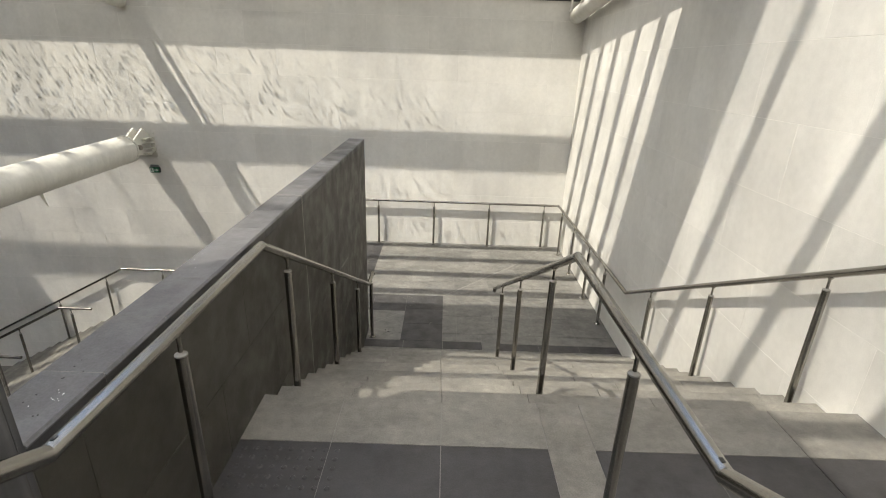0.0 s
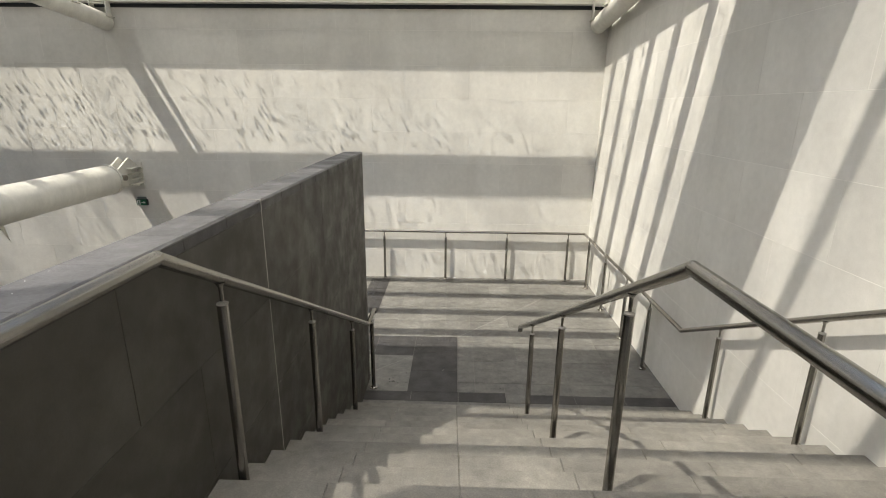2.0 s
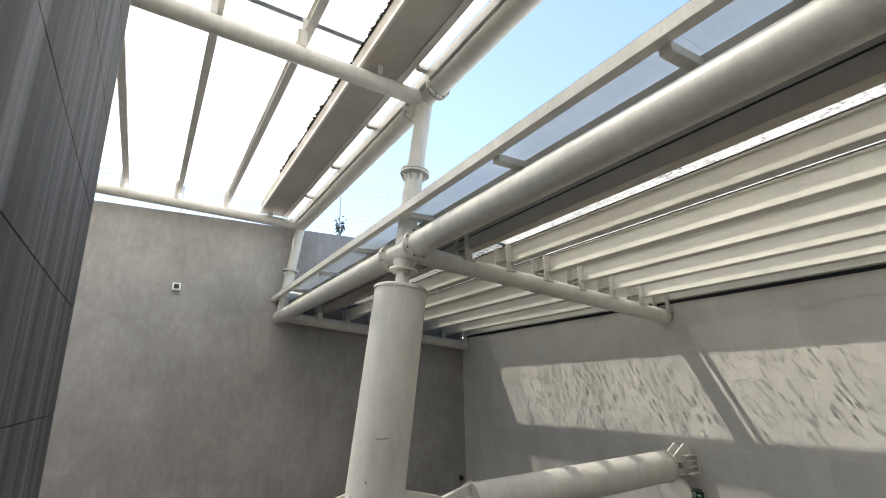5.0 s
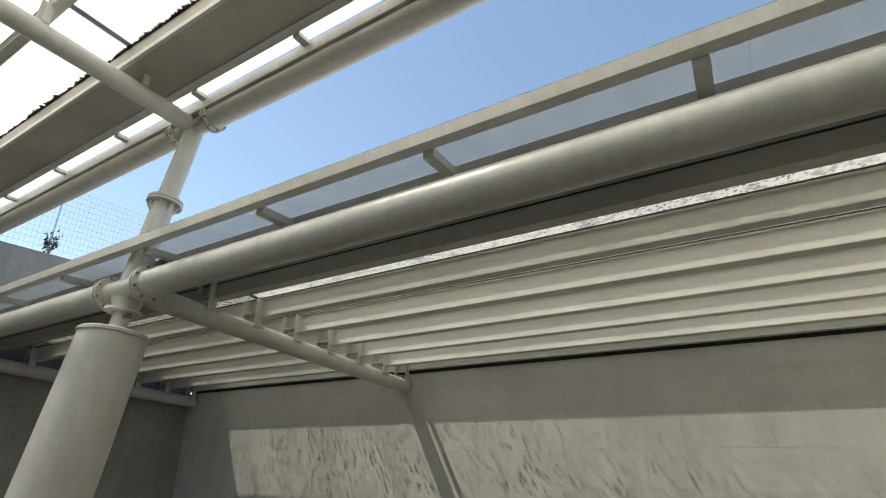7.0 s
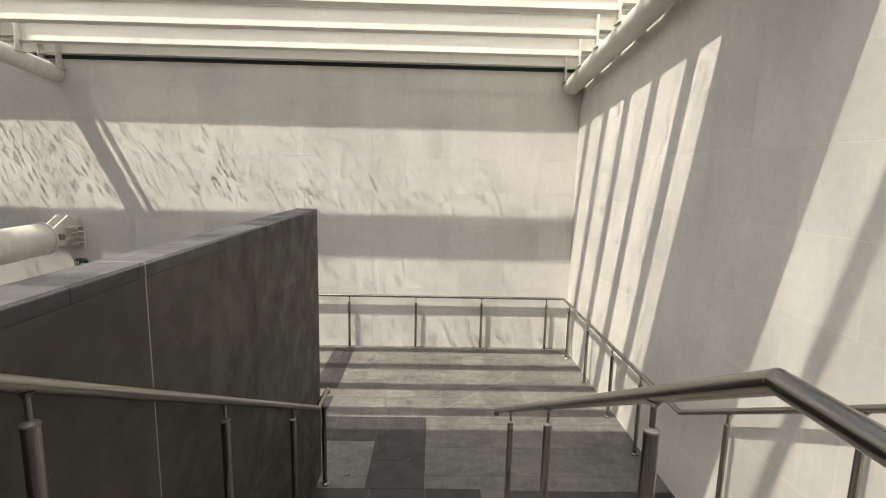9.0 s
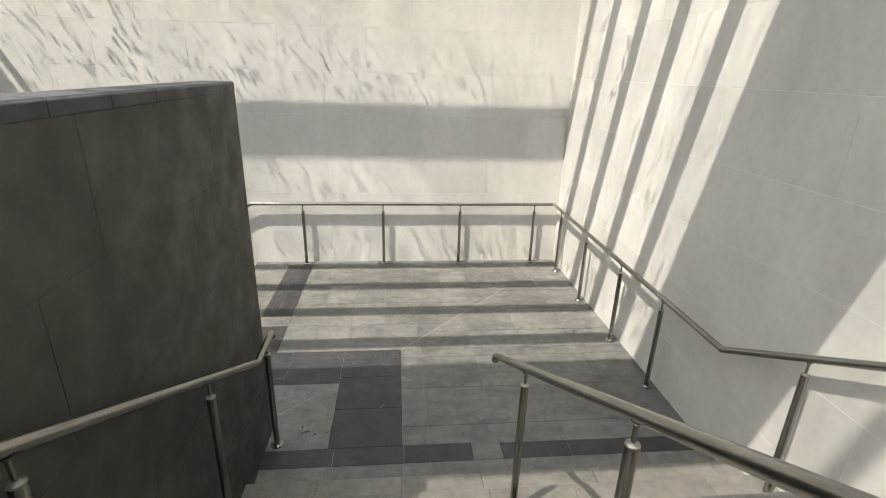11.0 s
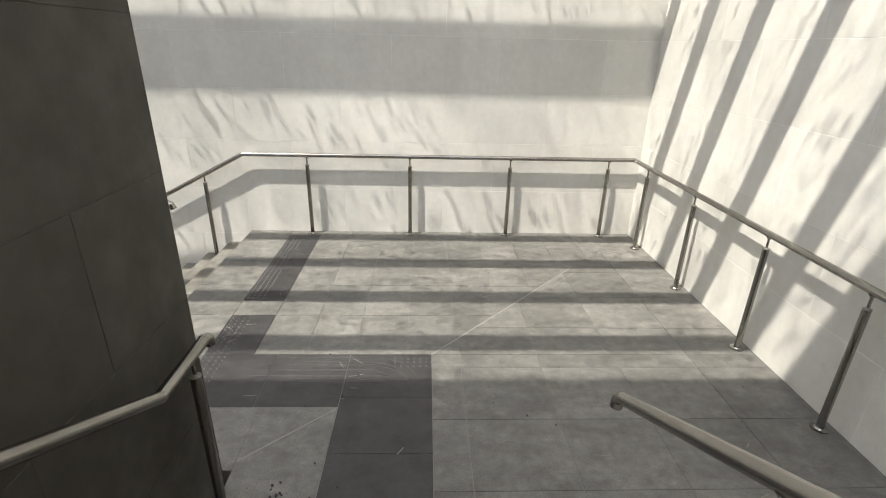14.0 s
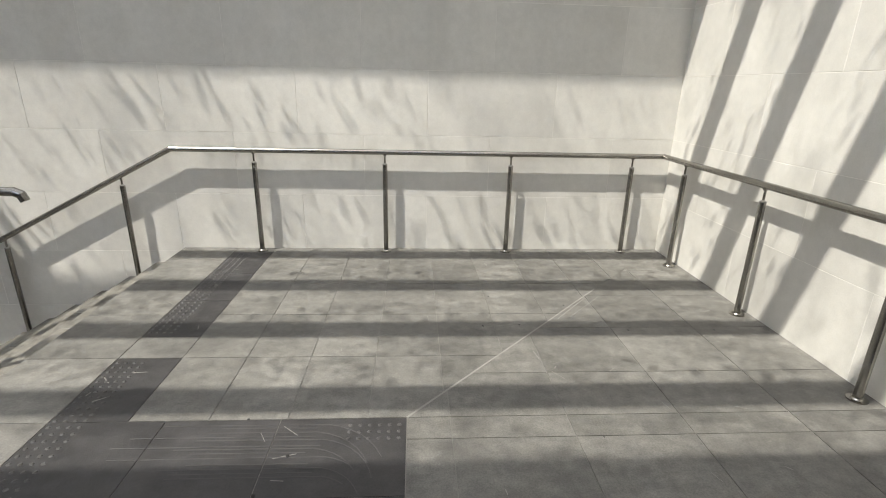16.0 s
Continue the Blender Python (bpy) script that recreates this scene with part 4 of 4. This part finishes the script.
for k in range(34):
    x, y, r = jit.uniform(-1.2, 2.15), jit.uniform(5.6, 9.7), jit.uniform(0.004, 0.013)
    if k < 14:
        x, y = -1.0 + jit.gauss(0, 0.10), 6.16 + jit.gauss(0, 0.05)
    tube(bm, (x, y, -0.001), (x + r * 0.3, y, 0.0025), r, r * 0.5, seg=7)
tagged(part("dirt_specks", bm, SEAL, paving), kind="stuff")
upper = thing("floor_upper_landing", "grey stone paving of the upper landing with dark strips", "floor", (0, 1.6, TOP), kind="structure")
UDARK = [(X_PAR, 0.36, 1.10, 1.96), (0.61, X_R, 1.65, 1.96)]
for x0, x1 in zip((X_PAR, -0.79, -0.21, 0.36, 0.61, 1.18, 1.75), (-0.79, -0.21, 0.36, 0.61, 1.18, 1.75, X_R)):
    for r in rect_minus(x0, x1, 0.82, Y_NOSE, UDARK):
        paver(*r, STEP, (), upper, TOP)
    for d in UDARK:
        if d[0] - 0.01 <= x0 and x1 <= d[1] + 0.01:
            paver(x0, x1, d[2], d[3], DARKFLOOR, (), upper, TOP)
bm = bmesh.new()
for i in range(9):
    for j in range(5):
        x, y = X_PAR + 0.05 + i * 0.06, 1.66 + j * 0.06
        tube(bm, (x, y, TOP), (x, y, TOP + 0.006), 0.015, 0.009, seg=8)
tagged(part("tactile_studs", bm, DARKFLOOR, upper), kind="stuff")

# treads and risers, slab by slab
for ob, start, sign, top, a, b, axis in FLIGHTS:
    hi = X_R if axis == "x" else Y_B
    for k in range(1, STEPS):
        u0 = start + sign * TREAD * (k - 1)
        u1 = u0 + sign * TREAD
        z = top - RISE * k
        if axis == "x":
            cut = [a, -0.79, -0.21, 0.36, 0.93 + 0.25 * (k % 2), 1.60 + 0.25 * (k % 3), hi]
        else:
            cut = [a, a + 0.62 + 0.5 * (k % 2), a + 1.72, a + 2.30 + 0.55 * ((k + 1) % 2), hi]
        for c0, c1 in zip(cut, cut[1:]):
            mid, wid = (u0 + u1 + sign * 0.006) / 2 - sign * 0.012, abs(u1 - u0) + 0.026
            if axis == "x":
                piece(ob, (c1 - c0, wid, 0.03), ((c0 + c1) / 2, mid, z - 0.015), STEP, 0.0008, 0.004)
            else:
                piece(ob, (wid, c1 - c0, 0.03), (mid, (c0 + c1) / 2, z - 0.015), STEP, 0.0008, 0.004)
    for k in range(STEPS):
        u = start + sign * TREAD * k
        z0, z1 = top - RISE * (k + 1), top - RISE * k - 0.03
        if axis == "x":
            piece(ob, (hi - a, 0.02, z1 - z0), ((a + hi) / 2, u - sign * 0.008, (z0 + z1) / 2), STEP, 0.0, 0.0, "riser")
        else:
            piece(ob, (0.02, hi - a, z1 - z0), (u - sign * 0.008, (a + hi) / 2, (z0 + z1) / 2), STEP, 0.0, 0.0, "riser")

# parapet faces and coping
par = thing("wall_parapet", "dark stone-faced parapet with a flat coping", "parapet", (X_PAR, 3.5, 0), kind="structure")
EVEN = [Y_CLAD, 1.05, 2.22, 3.365, 4.51, 5.675, 6.20]
ODD = [Y_CLAD, 1.87, 2.61, 3.365, 4.15, 5.30, 6.20]
zs = [DEEP, -1.65, -1.1, -0.55, 0.0, 0.55, 1.10, 1.66, 2.21, 2.70]
for i, (z0, z1) in enumerate(zip(zs, zs[1:])):
    ysp = ODD if i % 2 else EVEN
    for y0, y1 in zip(ysp, ysp[1:]):
        piece(par, (0.02, y1 - y0, z1 - z0), (X_PAR - 0.01, (y0 + y1) / 2, (z0 + z1) / 2), PARAPET, 0.0014, 0.0012)
        piece(par, (0.02, y1 - y0, z1 - z0), (X_PAR0 + 0.01, (y0 + y1) / 2, (z0 + z1) / 2), PARAPET, 0.0014, 0.0012)
part("joint_filler", boxes((X_PAR - 0.004, X_PAR + 0.0008, 3.3615, 3.3685, 0.6, 2.702), (X_PAR0 - 0.003, X_PAR + 0.003, 3.362, 3.368, 2.703, 2.7612)), PALE_FILL, par, "pale joint filler")
for z0, z1 in ((DEEP, 0.0), (0.0, 1.4), (1.4, 2.70)):
    piece(par, (X_PAR - X_PAR0, 0.02, z1 - z0), ((X_PAR + X_PAR0) / 2, 6.20, (z0 + z1) / 2), PARAPET, 0.0012, 0.0015)
ysc = [Y_CLAD] + [1.187 + 0.356 * k for k in range(14)] + [6.212]
CO0, CO1, COZ = X_PAR0 - 0.002, X_PAR + 0.002, 2.76
SECTION = [(CO0, COZ - 0.014), (CO1, COZ - 0.014), (CO1, COZ - 0.009), (CO1 - 0.009, COZ), (CO0 + 0.009, COZ), (CO0, COZ - 0.009)]
for y0, y1 in zip(ysc, ysc[1:]):
    slab = plate([(x, (y0 + y1) / 2, z) for x, z in SECTION], y1 - y0 - 0.003, (0, 1, 0))
    link("slab", slab, COPING, par, smooth=False)
    # lower part of the coping, coloured dark as its shaded side
    piece(par, (CO1 - CO0, y1 - y0, 0.044), ((CO0 + CO1) / 2, (y0 + y1) / 2, COZ - 0.036), EDGE_SHADE, 0.0015, 0.001, "edge")
for y in ysc[1:-1]:
    part("joint_filler", boxes((CO0 + 0.004, CO1 - 0.004, y - 0.0013, y + 0.0013, COZ - 0.05, COZ - 0.0006)), JOINT, par)
bm = bmesh.new()
for k in range(11):
    x, y, r = jit.uniform(X_PAR0 + 0.02, X_PAR - 0.05), jit.uniform(0.95, 1.25), jit.uniform(0.0015, 0.004)
    tube(bm, (x, y, 2.759), (x, y + r * 0.4, 2.7615), r, r * 0.5, seg=7)
tagged(part("dirt_specks", bm, SEAL, par), kind="stuff")
bm = bmesh.new()
for k in range(14):
    x, y, r = -1.33 + jit.gauss(0, 0.012), 1.06 + jit.gauss(0, 0.012), jit.uniform(0.001, 0.003)
    if k > 7:
        x, y = jit.uniform(X_PAR0 + 0.02, X_PAR - 0.03), jit.uniform(1.0, 2.2)
    tube(bm, (x, y, 2.759), (x, y, 2.761), r, r * 0.5, seg=7)
tagged(part("pale_droppings", bm, WHITE, par), kind="stuff")

# dark panels
clad = thing("wall_dark_panels", "dark grey panels streaked with pale runs", "cladding", (X_CLAD, Y_CLAD, 0), kind="structure")
zc = [DEEP, -1.6, 0.0, 1.1, 2.2, 3.27, 3.76, 4.26, 4.76, 5.26, 5.76, 6.26, 6.76, 7.26, 7.76, 8.20]
for z0, z1 in zip(zc, zc[1:]):
    xc = [X_CLAD, -2.2, X_PAR]
    for x0, x1 in zip(xc, xc[1:]):
        piece(clad, (x1 - x0, 0.02, z1 - z0), ((x0 + x1) / 2, Y_CLAD - 0.01, (z0 + z1) / 2), CLAD, 0.002, 0.002)
    for k in range(4):
        piece(clad, (0.02, 1.9, z1 - z0), (X_CLAD + 0.01, Y_CLAD - 0.02 - 1.9 * (k + 0.5), (z0 + z1) / 2), CLAD, 0.002, 0.002)
        piece(clad, (0.02, 1.9, z1 - z0), (X_PAR - 0.01, Y_CLAD - 0.02 - 1.9 * (k + 0.5), (z0 + z1) / 2), CLAD, 0.002, 0.002)

# pale facing stones, in staggered courses
COURSE, LONG = 0.5667, 1.17
north_face = thing("wall_facing_north", "pale smooth stone slabs facing the wall", "wall", (0, Y_B, 0), kind="structure")
east_face = thing("wall_facing_east", "pale smooth stone slabs facing the wall", "wall", (X_R, 4, 0), kind="structure")


def courses(z0, z1):
    k = math.floor((z0 + 0.035) / COURSE)
    while True:
        a, b = -0.035 + k * COURSE, -0.035 + (k + 1) * COURSE
        if a >= z1 - 0.02:
            return
        yield k, max(a, z0), min(b, z1)
        k += 1


for k, z0, z1 in courses(DEEP, 4.835):
    u = X_R - (0.585 if k % 2 else 0)
    edges = [X_R]
    while u > X_W:
        if u < X_R:
            edges.append(u)
        u -= LONG
    edges.append(X_W)
    for x1, x0 in zip(edges, edges[1:]):
        if x1 - x0 > 0.03 and not (z1 <= -2.2 and x0 > -3):
            piece(north_face, (x1 - x0, 0.03, z1 - z0), ((x0 + x1) / 2, Y_B + 0.015, (z0 + z1) / 2), WALL, 0.0016, 0.0012)
for k, z0, z1 in courses(-0.04, 8.2):
    u = 9.98 - (0.585 if k % 2 else 0)
    edges = [9.98]
    while u > -7.0:
        if u < 9.98:
            edges.append(u)
        u -= LONG
    edges.append(-7.0)
    for y1, y0 in zip(edges, edges[1:]):
        if y1 - y0 > 0.03:
            piece(east_face, (0.03, y1 - y0, z1 - z0), (X_R + 0.015, (y0 + y1) / 2, (z0 + z1) / 2), WALL, 0.0016, 0.0012)
